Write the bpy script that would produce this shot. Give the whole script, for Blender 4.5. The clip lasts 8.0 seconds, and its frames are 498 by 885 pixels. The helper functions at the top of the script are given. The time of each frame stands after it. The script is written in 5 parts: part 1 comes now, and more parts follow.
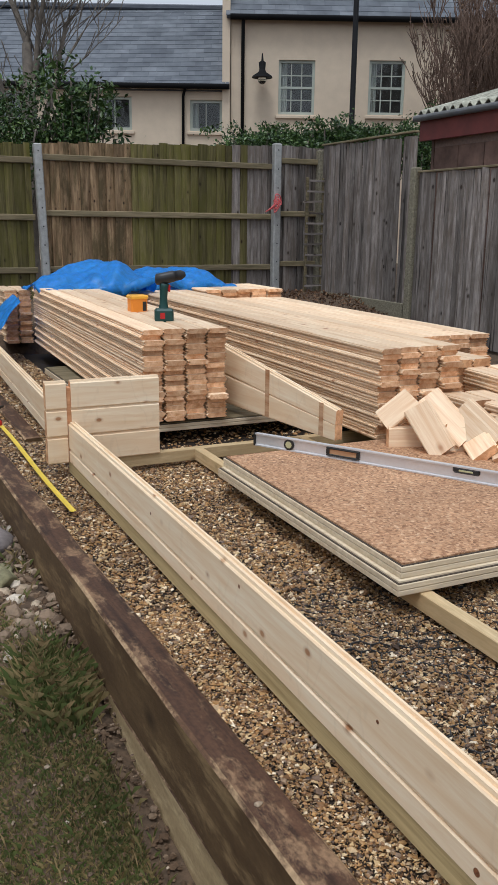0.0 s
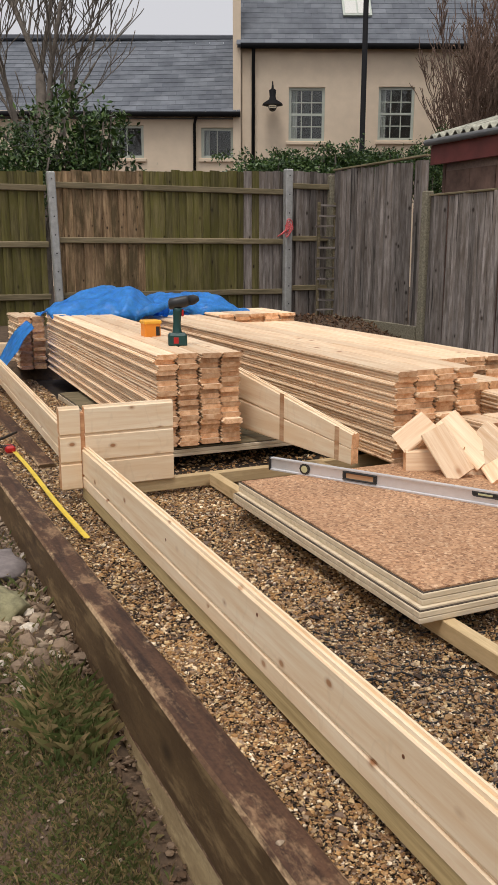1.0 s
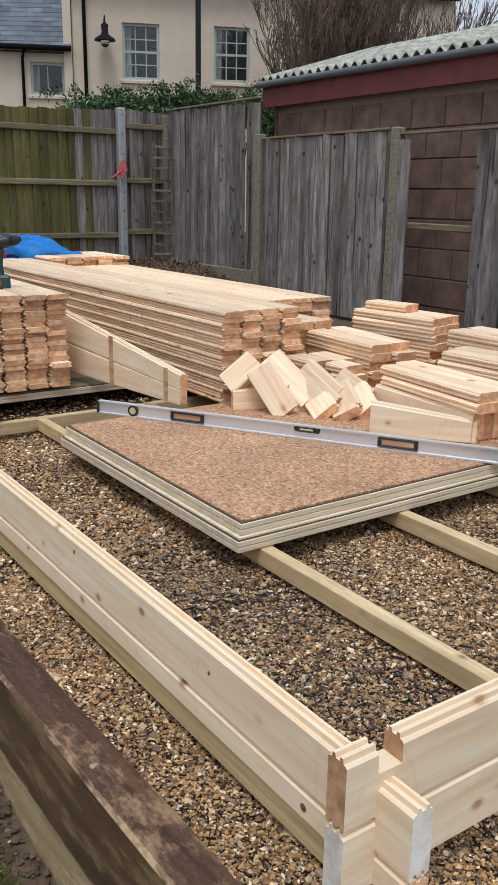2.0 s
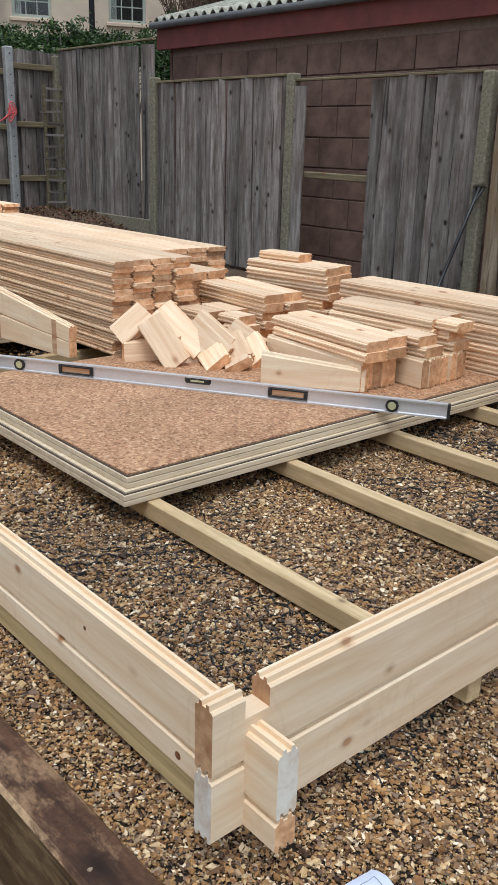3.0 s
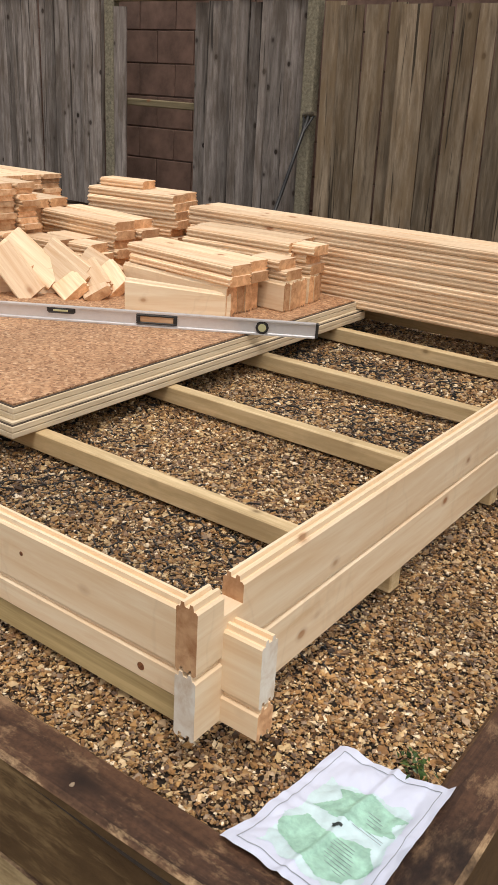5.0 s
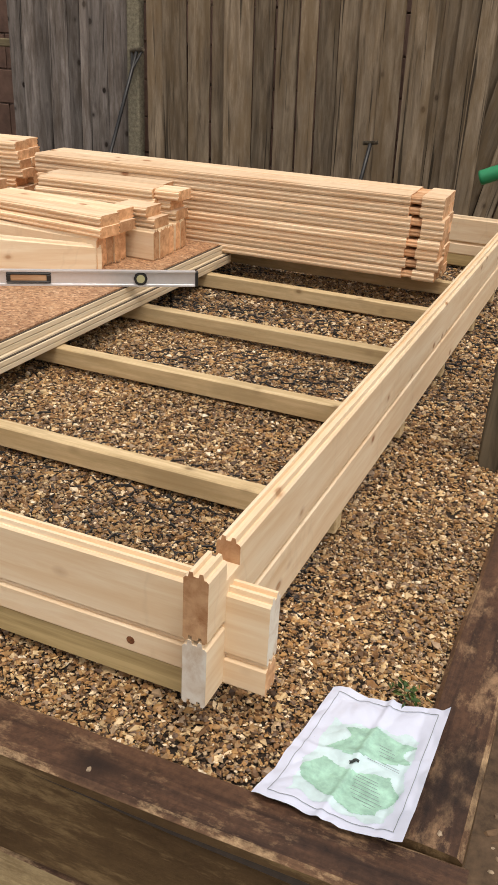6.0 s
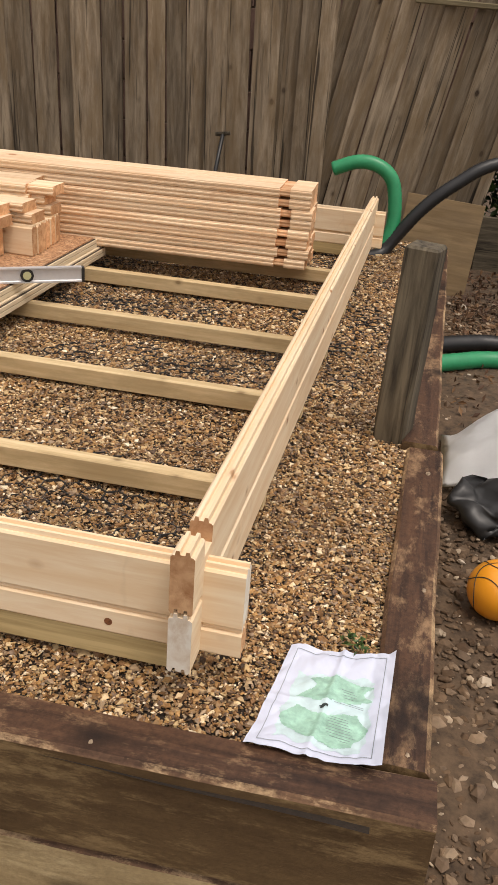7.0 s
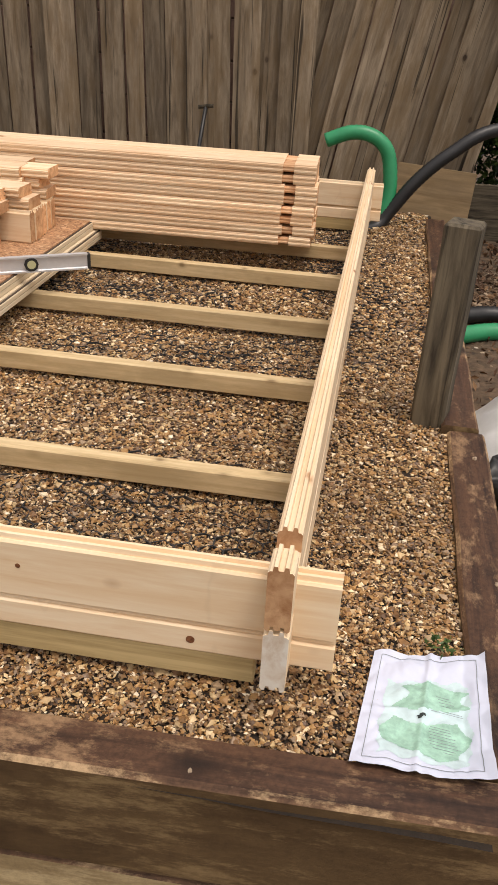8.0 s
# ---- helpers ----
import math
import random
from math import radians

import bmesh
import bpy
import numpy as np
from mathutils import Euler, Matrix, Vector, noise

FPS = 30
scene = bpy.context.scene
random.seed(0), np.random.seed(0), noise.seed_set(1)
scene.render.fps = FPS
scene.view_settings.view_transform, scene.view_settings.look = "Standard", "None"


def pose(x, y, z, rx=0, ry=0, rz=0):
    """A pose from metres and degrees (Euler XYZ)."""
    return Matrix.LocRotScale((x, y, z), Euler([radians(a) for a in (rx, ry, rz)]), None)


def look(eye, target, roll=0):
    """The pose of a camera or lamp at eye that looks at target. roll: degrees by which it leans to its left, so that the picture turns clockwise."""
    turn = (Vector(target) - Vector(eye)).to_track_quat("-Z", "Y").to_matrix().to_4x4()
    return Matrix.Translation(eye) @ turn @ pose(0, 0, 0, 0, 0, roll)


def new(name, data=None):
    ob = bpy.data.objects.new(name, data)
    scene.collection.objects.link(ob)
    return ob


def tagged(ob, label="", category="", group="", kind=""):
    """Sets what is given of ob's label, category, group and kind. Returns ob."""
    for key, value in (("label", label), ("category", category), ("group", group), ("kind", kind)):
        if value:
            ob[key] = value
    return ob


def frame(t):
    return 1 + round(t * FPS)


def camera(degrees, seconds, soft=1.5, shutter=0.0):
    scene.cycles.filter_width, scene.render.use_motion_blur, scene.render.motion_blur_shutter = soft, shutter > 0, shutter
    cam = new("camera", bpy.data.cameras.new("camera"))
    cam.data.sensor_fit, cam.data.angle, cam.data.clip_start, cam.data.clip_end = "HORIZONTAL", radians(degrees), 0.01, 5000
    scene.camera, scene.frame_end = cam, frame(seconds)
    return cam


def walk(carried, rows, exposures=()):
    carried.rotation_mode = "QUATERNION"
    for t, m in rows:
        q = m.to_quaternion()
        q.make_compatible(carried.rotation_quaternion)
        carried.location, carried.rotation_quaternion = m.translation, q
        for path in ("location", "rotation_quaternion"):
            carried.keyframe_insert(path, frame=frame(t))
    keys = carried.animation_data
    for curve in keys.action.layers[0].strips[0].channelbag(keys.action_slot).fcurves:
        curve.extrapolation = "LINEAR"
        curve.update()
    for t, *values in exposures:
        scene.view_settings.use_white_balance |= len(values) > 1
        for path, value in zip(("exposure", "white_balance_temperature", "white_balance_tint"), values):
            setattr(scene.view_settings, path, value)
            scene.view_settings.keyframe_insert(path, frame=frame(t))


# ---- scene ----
cam = camera(32.6, 8.0, soft=1.15)
PATH = [
    (0, (0.146, 0.189, 1.205), (0.973, 1.941, 0.708), 0.7),
    (0.5, (0.136, 0.256, 1.192), (0.891, 2.058, 0.761), 0.5),
    (1, (0.152, 0.232, 1.196), (0.958, 2.009, 0.754), 0.1),
    (1.5, (0.191, 0.196, 1.19), (1.149, 1.879, 0.686), 0.5),
    (2, (0.228, 0.152, 1.166), (1.323, 1.73, 0.611), 0.9),
    (2.2, (0.247, 0.163, 1.172), (1.383, 1.702, 0.588), 0.7),
    (3.5, (0.308, 0.083, 1.148), (1.599, 1.447, 0.46), 1.9),
    (4, (0.269, 0.071, 1.133), (1.62, 1.359, 0.413), 1.1),
    (4.2, (0.232, 0.091, 1.114), (1.623, 1.331, 0.387), 1.7),
    (5.5, (0.073, 0.412, 1.083), (1.654, 1.329, 0.272), 3.3),
    (6, (0.001, 0.516, 1.099), (1.665, 1.205, 0.229), 3.0),
    (6.5, (-0.173, 0.583, 1.136), (1.549, 1.067, 0.24), 2.9),
    (7, (-0.195, 0.682, 1.156), (1.569, 1.014, 0.275), 4.5),
    (7.5, (-0.096, 0.805, 1.143), (1.666, 1.076, 0.236), 2.7),
    (8, (-0.131, 0.915, 1.156), (1.62, 1.16, 0.221), 3.3),
]
EXPOSURES = [(0.0, -0.26, 5850, 9), (0.5, -0.2, 6250, 11), (1.0, -0.15, 6600, 13), (1.5, -0.15, 6850, 14), (2.0, -0.15, 5700, 8), (3.5, -0.18, 5850, 8), (4.0, -0.16, 6250, 11), (5.5, -0.1, 7000, 13), (8.0, -0.02, 7150, 16)]
walk(cam, [(t, look(eye, target, roll)) for t, eye, target, roll in PATH], EXPOSURES)

# ---- sky and sun: a bright overcast day ----
world = bpy.data.worlds.new("sky")
scene.world = world
world.use_nodes = True
wn, wl = world.node_tree.nodes, world.node_tree.links
sky = wn.new("ShaderNodeTexSky")
sky.sky_type = "NISHITA"
sky.sun_disc = False
sky.sun_elevation, sky.sun_rotation = radians(69), radians(220)
sky.air_density, sky.dust_density, sky.ozone_density = 1.0, 6.0, 1.0
pale = wn.new("ShaderNodeHueSaturation")
pale.inputs["Saturation"].default_value = 0.22
pale.inputs["Value"].default_value = 1.5
wl.new(sky.outputs["Color"], pale.inputs["Color"])
cloud = wn.new("ShaderNodeMix")
cloud.data_type = "RGBA"
cloud.inputs[0].default_value = 0.6
cloud.inputs[7].default_value = (6.2, 6.35, 6.6, 1)
wl.new(pale.outputs["Color"], cloud.inputs[6])
wl.new(cloud.outputs[2], wn["Background"].inputs["Color"])
wn["Background"].inputs["Strength"].default_value = 0.132
sun = new("sun", bpy.data.lights.new("sun", "SUN"))
sun.data.energy, sun.data.angle, sun.data.color = 1.5, radians(18), (1.0, 0.96, 0.9)
sun.matrix_world = look((-3, -3.5, 12), (0, 0, 0))

# ---- materials ----
def node_mat(name):
    m = bpy.data.materials.new(name)
    m.use_nodes = True
    n, l = m.node_tree.nodes, m.node_tree.links
    return m, n, l, n["Principled BSDF"]


def ramp(n, l, src, stops):
    r = n.new("ShaderNodeValToRGB")
    while len(r.color_ramp.elements) < len(stops):
        r.color_ramp.elements.new(0.5)
    for e, (p, c) in zip(r.color_ramp.elements, stops):
        e.position, e.color = p, (*c, 1)
    l.new(src, r.inputs[0])
    return r.outputs[0]


def mixc(n, l, fac, a, b, mode="MIX"):
    m = n.new("ShaderNodeMix")
    m.data_type, m.blend_type = "RGBA", mode
    for sock, v in ((m.inputs[0], fac), (m.inputs[6], a), (m.inputs[7], b)):
        if isinstance(v, (int, float)):
            sock.default_value = v
        elif isinstance(v, tuple):
            sock.default_value = (*v, 1)
        else:
            l.new(v, sock)
    return m.outputs[2]


def tex(n, l, vec, kind="Noise", **kw):
    t = n.new("ShaderNodeTex" + kind)
    for k, v in kw.items():
        if k in ("feature", "distance", "wave_type", "bands_direction", "rings_direction"):
            if k == "feature":
                t.feature = v
            elif k == "wave_type":
                t.wave_type = v
            elif k == "bands_direction":
                t.bands_direction = v
            elif k == "rings_direction":
                t.rings_direction = v
        else:
            t.inputs[k].default_value = v
    l.new(vec, t.inputs["Vector"])
    return t


def coords(n, l, scale=(1, 1, 1), shift=0.0, source="Object"):
    """Object coordinates, moved by a random step for each object, then stretched."""
    tc = n.new("ShaderNodeTexCoord")
    info = n.new("ShaderNodeObjectInfo")
    mul = n.new("ShaderNodeVectorMath")
    mul.operation = "MULTIPLY"
    comb = n.new("ShaderNodeCombineXYZ")
    for i in range(3):
        l.new(info.outputs["Random"], comb.inputs[i])
    l.new(comb.outputs[0], mul.inputs[0])
    mul.inputs[1].default_value = (shift, shift * 0.7, shift * 1.3)
    add = n.new("ShaderNodeVectorMath")
    l.new(tc.outputs[source], add.inputs[0])
    l.new(mul.outputs[0], add.inputs[1])
    mp = n.new("ShaderNodeMapping")
    mp.inputs["Scale"].default_value = scale
    l.new(add.outputs[0], mp.inputs["Vector"])
    return mp.outputs[0], add.outputs[0], info.outputs["Random"]


def bump(n, l, bsdf, height, strength, dist):
    b = n.new("ShaderNodeBump")
    b.inputs["Strength"].default_value, b.inputs["Distance"].default_value = strength, dist
    l.new(height, b.inputs["Height"])
    l.new(b.outputs[0], bsdf.inputs["Normal"])


def wood(name, dark, light, knot=(0.2, 0.09, 0.04), knots=0.6, rough=0.6, fine=1.0, vary=0.25, stain=None, stain_amt=0.5, relief=0.3, knot_scale=1.0, stain_scale=3.0, cracks=0.0, marks=0.0):
    """Sawn or planed timber whose grain runs along the object's x."""
    m, n, l, p = node_mat(name)
    g, raw, rnd = coords(n, l, (1.3, 30 * fine, 30 * fine), 7.0)
    grain = tex(n, l, g, Scale=2.2, Detail=6.0, Roughness=0.65, Distortion=0.35)
    col = ramp(n, l, grain.outputs[0], [(0.3, dark), (0.62, light)])
    mp = n.new("ShaderNodeMapping")
    mp.inputs["Scale"].default_value = (6.0 * knot_scale, 9 * knot_scale, 9 * knot_scale)
    l.new(raw, mp.inputs["Vector"])
    if knots:
        v = tex(n, l, mp.outputs[0], "Voronoi", Scale=1.0, Randomness=1.0)
        kmask = ramp(n, l, v.outputs["Distance"], [(0.09, (1, 1, 1)), (0.15, (0.3, 0.3, 0.3)), (0.24, (0, 0, 0))])
        few = ramp(n, l, v.outputs["Color"], [(1 - knots * 0.55, (0, 0, 0)), (1 - knots * 0.55 + 0.02, (1, 1, 1))])
        both = mixc(n, l, 1.0, kmask, few, "MULTIPLY")
        col = mixc(n, l, both, col, knot)
    mb = n.new("ShaderNodeMapping")
    mb.inputs["Scale"].default_value = (0.5, 9, 9)
    l.new(raw, mb.inputs["Vector"])
    wide = tex(n, l, mb.outputs[0], Scale=1.6, Detail=3.0, Distortion=0.4)
    col = mixc(n, l, ramp(n, l, wide.outputs[0], [(0.42, (0.0, 0.0, 0.0)), (0.7, (0.55, 0.55, 0.55))]), col, dark)
    if stain:
        ms = n.new("ShaderNodeMapping")
        ms.inputs["Scale"].default_value = (0.8, 3.5, 3.5)
        l.new(raw, ms.inputs["Vector"])
        big = tex(n, l, ms.outputs[0], Scale=stain_scale, Detail=7.0, Roughness=0.72)
        col = mixc(n, l, ramp(n, l, big.outputs[0], [(0.44, (0, 0, 0)), (0.6, (stain_amt,) * 3)]), col, stain)
    if cracks:
        mc = n.new("ShaderNodeMapping")
        mc.inputs["Scale"].default_value = (0.45, 16, 16)
        l.new(raw, mc.inputs["Vector"])
        split = tex(n, l, mc.outputs[0], Scale=1.5, Detail=4.0, Roughness=0.55, Distortion=0.6)
        col = mixc(n, l, ramp(n, l, split.outputs[0], [(0.6, (0, 0, 0)), (0.66, (cracks,) * 3)]), col, tuple(c * 0.25 for c in dark))
    if marks:
        mw = n.new("ShaderNodeMapping")
        mw.inputs["Scale"].default_value = (5.0, 2.2, 2.2)
        l.new(raw, mw.inputs["Vector"])
        tide = tex(n, l, mw.outputs[0], Scale=1.3, Detail=3.0, Roughness=0.5)
        line = ramp(n, l, tide.outputs[0], [(0.565, (0, 0, 0)), (0.58, (marks,) * 3), (0.6, (0, 0, 0))])
        col = mixc(n, l, line, col, tuple(c * 0.6 for c in dark))
    hs = n.new("ShaderNodeHueSaturation")
    mr = n.new("ShaderNodeMapRange")
    mr.inputs[3].default_value, mr.inputs[4].default_value = 1 - vary, 1 + vary
    l.new(rnd, mr.inputs[0])
    l.new(mr.outputs[0], hs.inputs["Value"])
    l.new(col, hs.inputs["Color"])
    l.new(hs.outputs[0], p.inputs["Base Color"])
    p.inputs["Roughness"].default_value = rough
    p.inputs["Specular IOR Level"].default_value = 0.3
    bump(n, l, p, grain.outputs[0], relief, 0.002)
    return m


def plain(name, color, rough=0.5, metal=0.0, mottled=0.15, scale=8.0, relief=0.1, island=False, coat=0.0):
    m, n, l, p = node_mat(name)
    g, raw, rnd = coords(n, l, (1, 1, 1), 3.0)
    t = tex(n, l, raw, Scale=scale, Detail=6.0, Roughness=0.65)
    col = ramp(n, l, t.outputs[0], [(0.3, tuple(c * (1 - mottled) for c in color)), (0.7, tuple(min(1, c * (1 + mottled)) for c in color))])
    l.new(col, p.inputs["Base Color"])
    p.inputs["Roughness"].default_value, p.inputs["Metallic"].default_value = rough, metal
    p.inputs["Coat Weight"].default_value = coat
    if relief:
        bump(n, l, p, t.outputs[0], relief, 0.004)
    return m


def islands(name, stops, rough=0.6, relief=0.2, scale=60.0, spec=0.4, wet=0.0):
    """Colour that changes from piece to piece of one mesh."""
    m, n, l, p = node_mat(name)
    geo = n.new("ShaderNodeNewGeometry")
    col = ramp(n, l, geo.outputs["Random Per Island"], stops)
    tc = n.new("ShaderNodeTexCoord")
    t = tex(n, l, tc.outputs["Object"], Scale=scale, Detail=4.0)
    col = mixc(n, l, 0.5, col, ramp(n, l, t.outputs[0], [(0.25, (0.45, 0.45, 0.45)), (0.7, (1.35, 1.3, 1.25))]), "MULTIPLY")
    big = tex(n, l, tc.outputs["Object"], Scale=1.6, Detail=3.0)
    col = mixc(n, l, 0.45, col, ramp(n, l, big.outputs[0], [(0.35, (0.6, 0.58, 0.56)), (0.65, (1.3, 1.25, 1.15))]), "MULTIPLY")
    l.new(col, p.inputs["Base Color"])
    p.inputs["Roughness"].default_value = rough
    p.inputs["Specular IOR Level"].default_value = spec
    bump(n, l, p, t.outputs[0], relief, 0.003)
    return m


def sleeper_timber(name, dark, mid, pale, pale_at, dark_at, rough=0.6, along=1.0, specks=0.7, streaks=14.0):
    """Old tarred timber: streaks along x, worn pale patches, dark stains and specks."""
    m, n, l, p = node_mat(name)
    g, raw, rnd = coords(n, l, (1.0, streaks, streaks), 9.0)
    streak = tex(n, l, g, Scale=2.5, Detail=8.0, Roughness=0.7, Distortion=0.5)
    col = ramp(n, l, streak.outputs[0], [(0.32, dark), (0.68, mid)])
    ms = n.new("ShaderNodeMapping")
    ms.inputs["Scale"].default_value = (along, 2.2, 2.2)
    l.new(raw, ms.inputs["Vector"])
    worn = tex(n, l, ms.outputs[0], Scale=4.5, Detail=10.0, Roughness=0.78)
    col = mixc(n, l, ramp(n, l, worn.outputs[0], [(pale_at, (0, 0, 0)), (pale_at + 0.1, (0.75, 0.75, 0.75))]), col, pale)
    ms2 = n.new("ShaderNodeMapping")
    ms2.inputs["Scale"].default_value = (along, 1.6, 1.6)
    ms2.inputs["Location"].default_value = (4, 7, 2)
    l.new(raw, ms2.inputs["Vector"])
    tar = tex(n, l, ms2.outputs[0], Scale=2.4, Detail=6.0, Roughness=0.65)
    col = mixc(n, l, ramp(n, l, tar.outputs[0], [(dark_at, (0, 0, 0)), (dark_at + 0.12, (0.9, 0.9, 0.9))]), col, tuple(c * 0.6 for c in dark))
    speck = tex(n, l, raw, Scale=70.0, Detail=4.0, Roughness=0.7)
    col = mixc(n, l, specks, col, ramp(n, l, speck.outputs[0], [(0.3, (0.45, 0.42, 0.4)), (0.6, (1.2, 1.18, 1.15))]), "MULTIPLY")
    mk = n.new("ShaderNodeMapping")
    mk.inputs["Scale"].default_value = (3.0, 5, 5)
    l.new(raw, mk.inputs["Vector"])
    v = tex(n, l, mk.outputs[0], "Voronoi", Scale=1.0, Randomness=1.0)
    col = mixc(n, l, ramp(n, l, v.outputs["Distance"], [(0.06, (0.85, 0.85, 0.85)), (0.2, (0, 0, 0))]), col, tuple(c * 0.5 for c in dark))
    l.new(col, p.inputs["Base Color"])
    p.inputs["Roughness"].default_value = rough
    p.inputs["Specular IOR Level"].default_value = 0.3
    bump(n, l, p, worn.outputs[0], 0.9, 0.004)
    return m


PINE = wood("fresh_pine", (0.75, 0.535, 0.325), (0.87, 0.725, 0.525), knot=(0.36, 0.17, 0.075), knots=0.55, vary=0.06, relief=0.12, fine=0.55, knot_scale=1.5, marks=0.12)
PINE_END = wood("pine_end_grain", (0.42, 0.19, 0.08), (0.76, 0.46, 0.25), knots=0, fine=0.45, vary=0.28, rough=0.75)
PALE_END = wood("whitened_end_grain", (0.55, 0.4, 0.27), (0.78, 0.73, 0.64), knots=0, fine=0.4, vary=0.1, rough=0.75, stain=(0.78, 0.72, 0.62), stain_amt=0.6)
BOARD = wood("planed_board", (0.7, 0.455, 0.265), (0.88, 0.7, 0.49), knot=(0.35, 0.15, 0.07), knots=0.7, vary=0.2, relief=0.12, fine=0.7)
BOARD_END = wood("board_end_grain", (0.5, 0.225, 0.09), (0.84, 0.56, 0.34), knots=0, fine=0.4, vary=0.32, rough=0.75)
TREATED = wood("treated_softwood", (0.5, 0.355, 0.18), (0.69, 0.54, 0.32), knot=(0.15, 0.09, 0.04), knots=0.9, vary=0.12, knot_scale=1.3, stain=(0.34, 0.245, 0.125), stain_amt=0.5)
BEARER = wood("olive_treated_softwood", (0.34, 0.245, 0.11), (0.54, 0.415, 0.21), knot=(0.12, 0.07, 0.03), knots=0.8, vary=0.1)
SLEEPER = sleeper_timber("dark_sleeper_timber", (0.025, 0.012, 0.008), (0.108, 0.054, 0.03), (0.31, 0.195, 0.11), 0.515, 0.53)
SLEEPER_FACE = sleeper_timber("sleeper_side_timber", (0.068, 0.038, 0.017), (0.135, 0.083, 0.038), (0.28, 0.188, 0.092), 0.52, 0.58, 0.7, 0.5, 0.3, 4.0)
SLEEPER_EDGE = sleeper_timber("worn_sleeper_edge", (0.045, 0.022, 0.013), (0.18, 0.1, 0.055), (0.5, 0.35, 0.2), 0.48, 0.57, 0.7)
SLEEPER_PALE = sleeper_timber("lower_sleeper_timber", (0.25, 0.175, 0.09), (0.45, 0.335, 0.18), (0.58, 0.45, 0.26), 0.5, 0.6, 0.7, 0.5, 0.3, 5.0)
FENCE_GREY = wood("weathered_fence_board", (0.1, 0.085, 0.074), (0.31, 0.275, 0.25), knot=(0.025, 0.018, 0.014), knots=0.9, rough=0.85, fine=0.45, vary=0.42, stain=(0.1, 0.076, 0.056), stain_amt=0.6, relief=1.0, cracks=0.85)
FENCE_OLD = wood("old_brown_fence_board", (0.09, 0.067, 0.044), (0.27, 0.213, 0.148), knot=(0.03, 0.018, 0.011), knots=0.5, rough=0.85, fine=0.4, vary=0.3, stain=(0.14, 0.095, 0.05), stain_amt=0.65, relief=1.0, cracks=0.9)
FENCE_GREEN = wood("algae_fence_board", (0.06, 0.05, 0.018), (0.2, 0.17, 0.07), knot=(0.03, 0.02, 0.01), knots=0.6, rough=0.85, fine=0.5, vary=0.3, stain=(0.125, 0.115, 0.026), stain_amt=0.8, relief=0.7)
FENCE_BROWN = wood("brown_fence_board", (0.13, 0.074, 0.038), (0.48, 0.33, 0.185), knot=(0.03, 0.015, 0.01), knots=0.9, rough=0.8, fine=0.4, vary=0.3, stain=(0.085, 0.065, 0.028), stain_amt=0.8, relief=0.7, knot_scale=1.4, stain_scale=2.0)
RAIL = wood("fence_rail_timber", (0.1, 0.085, 0.045), (0.25, 0.2, 0.12), knots=0.4, rough=0.85, fine=0.6, vary=0.15, relief=0.5)
POST_DARK = wood("old_post_timber", (0.018, 0.014, 0.01), (0.18, 0.148, 0.1), knot=(0.02, 0.015, 0.01), knots=0.3, rough=0.8, fine=0.4, vary=0.0, relief=1.0, knot_scale=0.6, cracks=0.7)
CONCRETE = plain("concrete_post", (0.2, 0.18, 0.125), 0.9, mottled=0.45, scale=45, relief=0.6)
STEEL = plain("galvanised_post", (0.4, 0.4, 0.38), 0.55, 0.4, mottled=0.2, scale=20)
BLOCK = plain("painted_block", (0.165, 0.099, 0.074), 0.9, mottled=0.4, scale=5, relief=0.5)
MORTAR = plain("mortar", (0.25, 0.175, 0.14), 0.95, mottled=0.2, scale=30)
RED_BOARD = plain("red_fascia", (0.16, 0.035, 0.028), 0.6, mottled=0.25, scale=5)
SHEET = plain("fibre_cement_sheet", (0.33, 0.325, 0.26), 0.85, mottled=0.65, scale=9, relief=0.3)
GUTTER_BLACK = plain("black_gutter", (0.01, 0.01, 0.011), 0.75, mottled=0.1)
GUTTER_BLACK.node_tree.nodes["Principled BSDF"].inputs["Specular IOR Level"].default_value = 0.1
GUTTER_GREY = plain("grey_gutter", (0.16, 0.16, 0.16), 0.5, mottled=0.2)
RENDER_CREAM = plain("cream_render", (0.66, 0.545, 0.41), 0.9, mottled=0.06, scale=3, relief=0.15)
SASH = plain("sage_window_paint", (0.42, 0.46, 0.4), 0.5, mottled=0.06)
SLATE = plain("roof_slate", (0.09, 0.1, 0.12), 0.6, mottled=0.25, scale=3, relief=0.2)
CURTAIN = plain("pale_curtain", (0.6, 0.6, 0.56), 0.9, mottled=0.1, scale=30)
# room colour lifted to bluish grey to paint the reflection in the panes
ROOM_REFLECTION = plain("room_reflection_tone", (0.09, 0.1, 0.11), 0.9, mottled=0.2)
EARTH = plain("bare_earth", (0.088, 0.057, 0.034), 0.95, mottled=0.6, scale=22, relief=1.0)
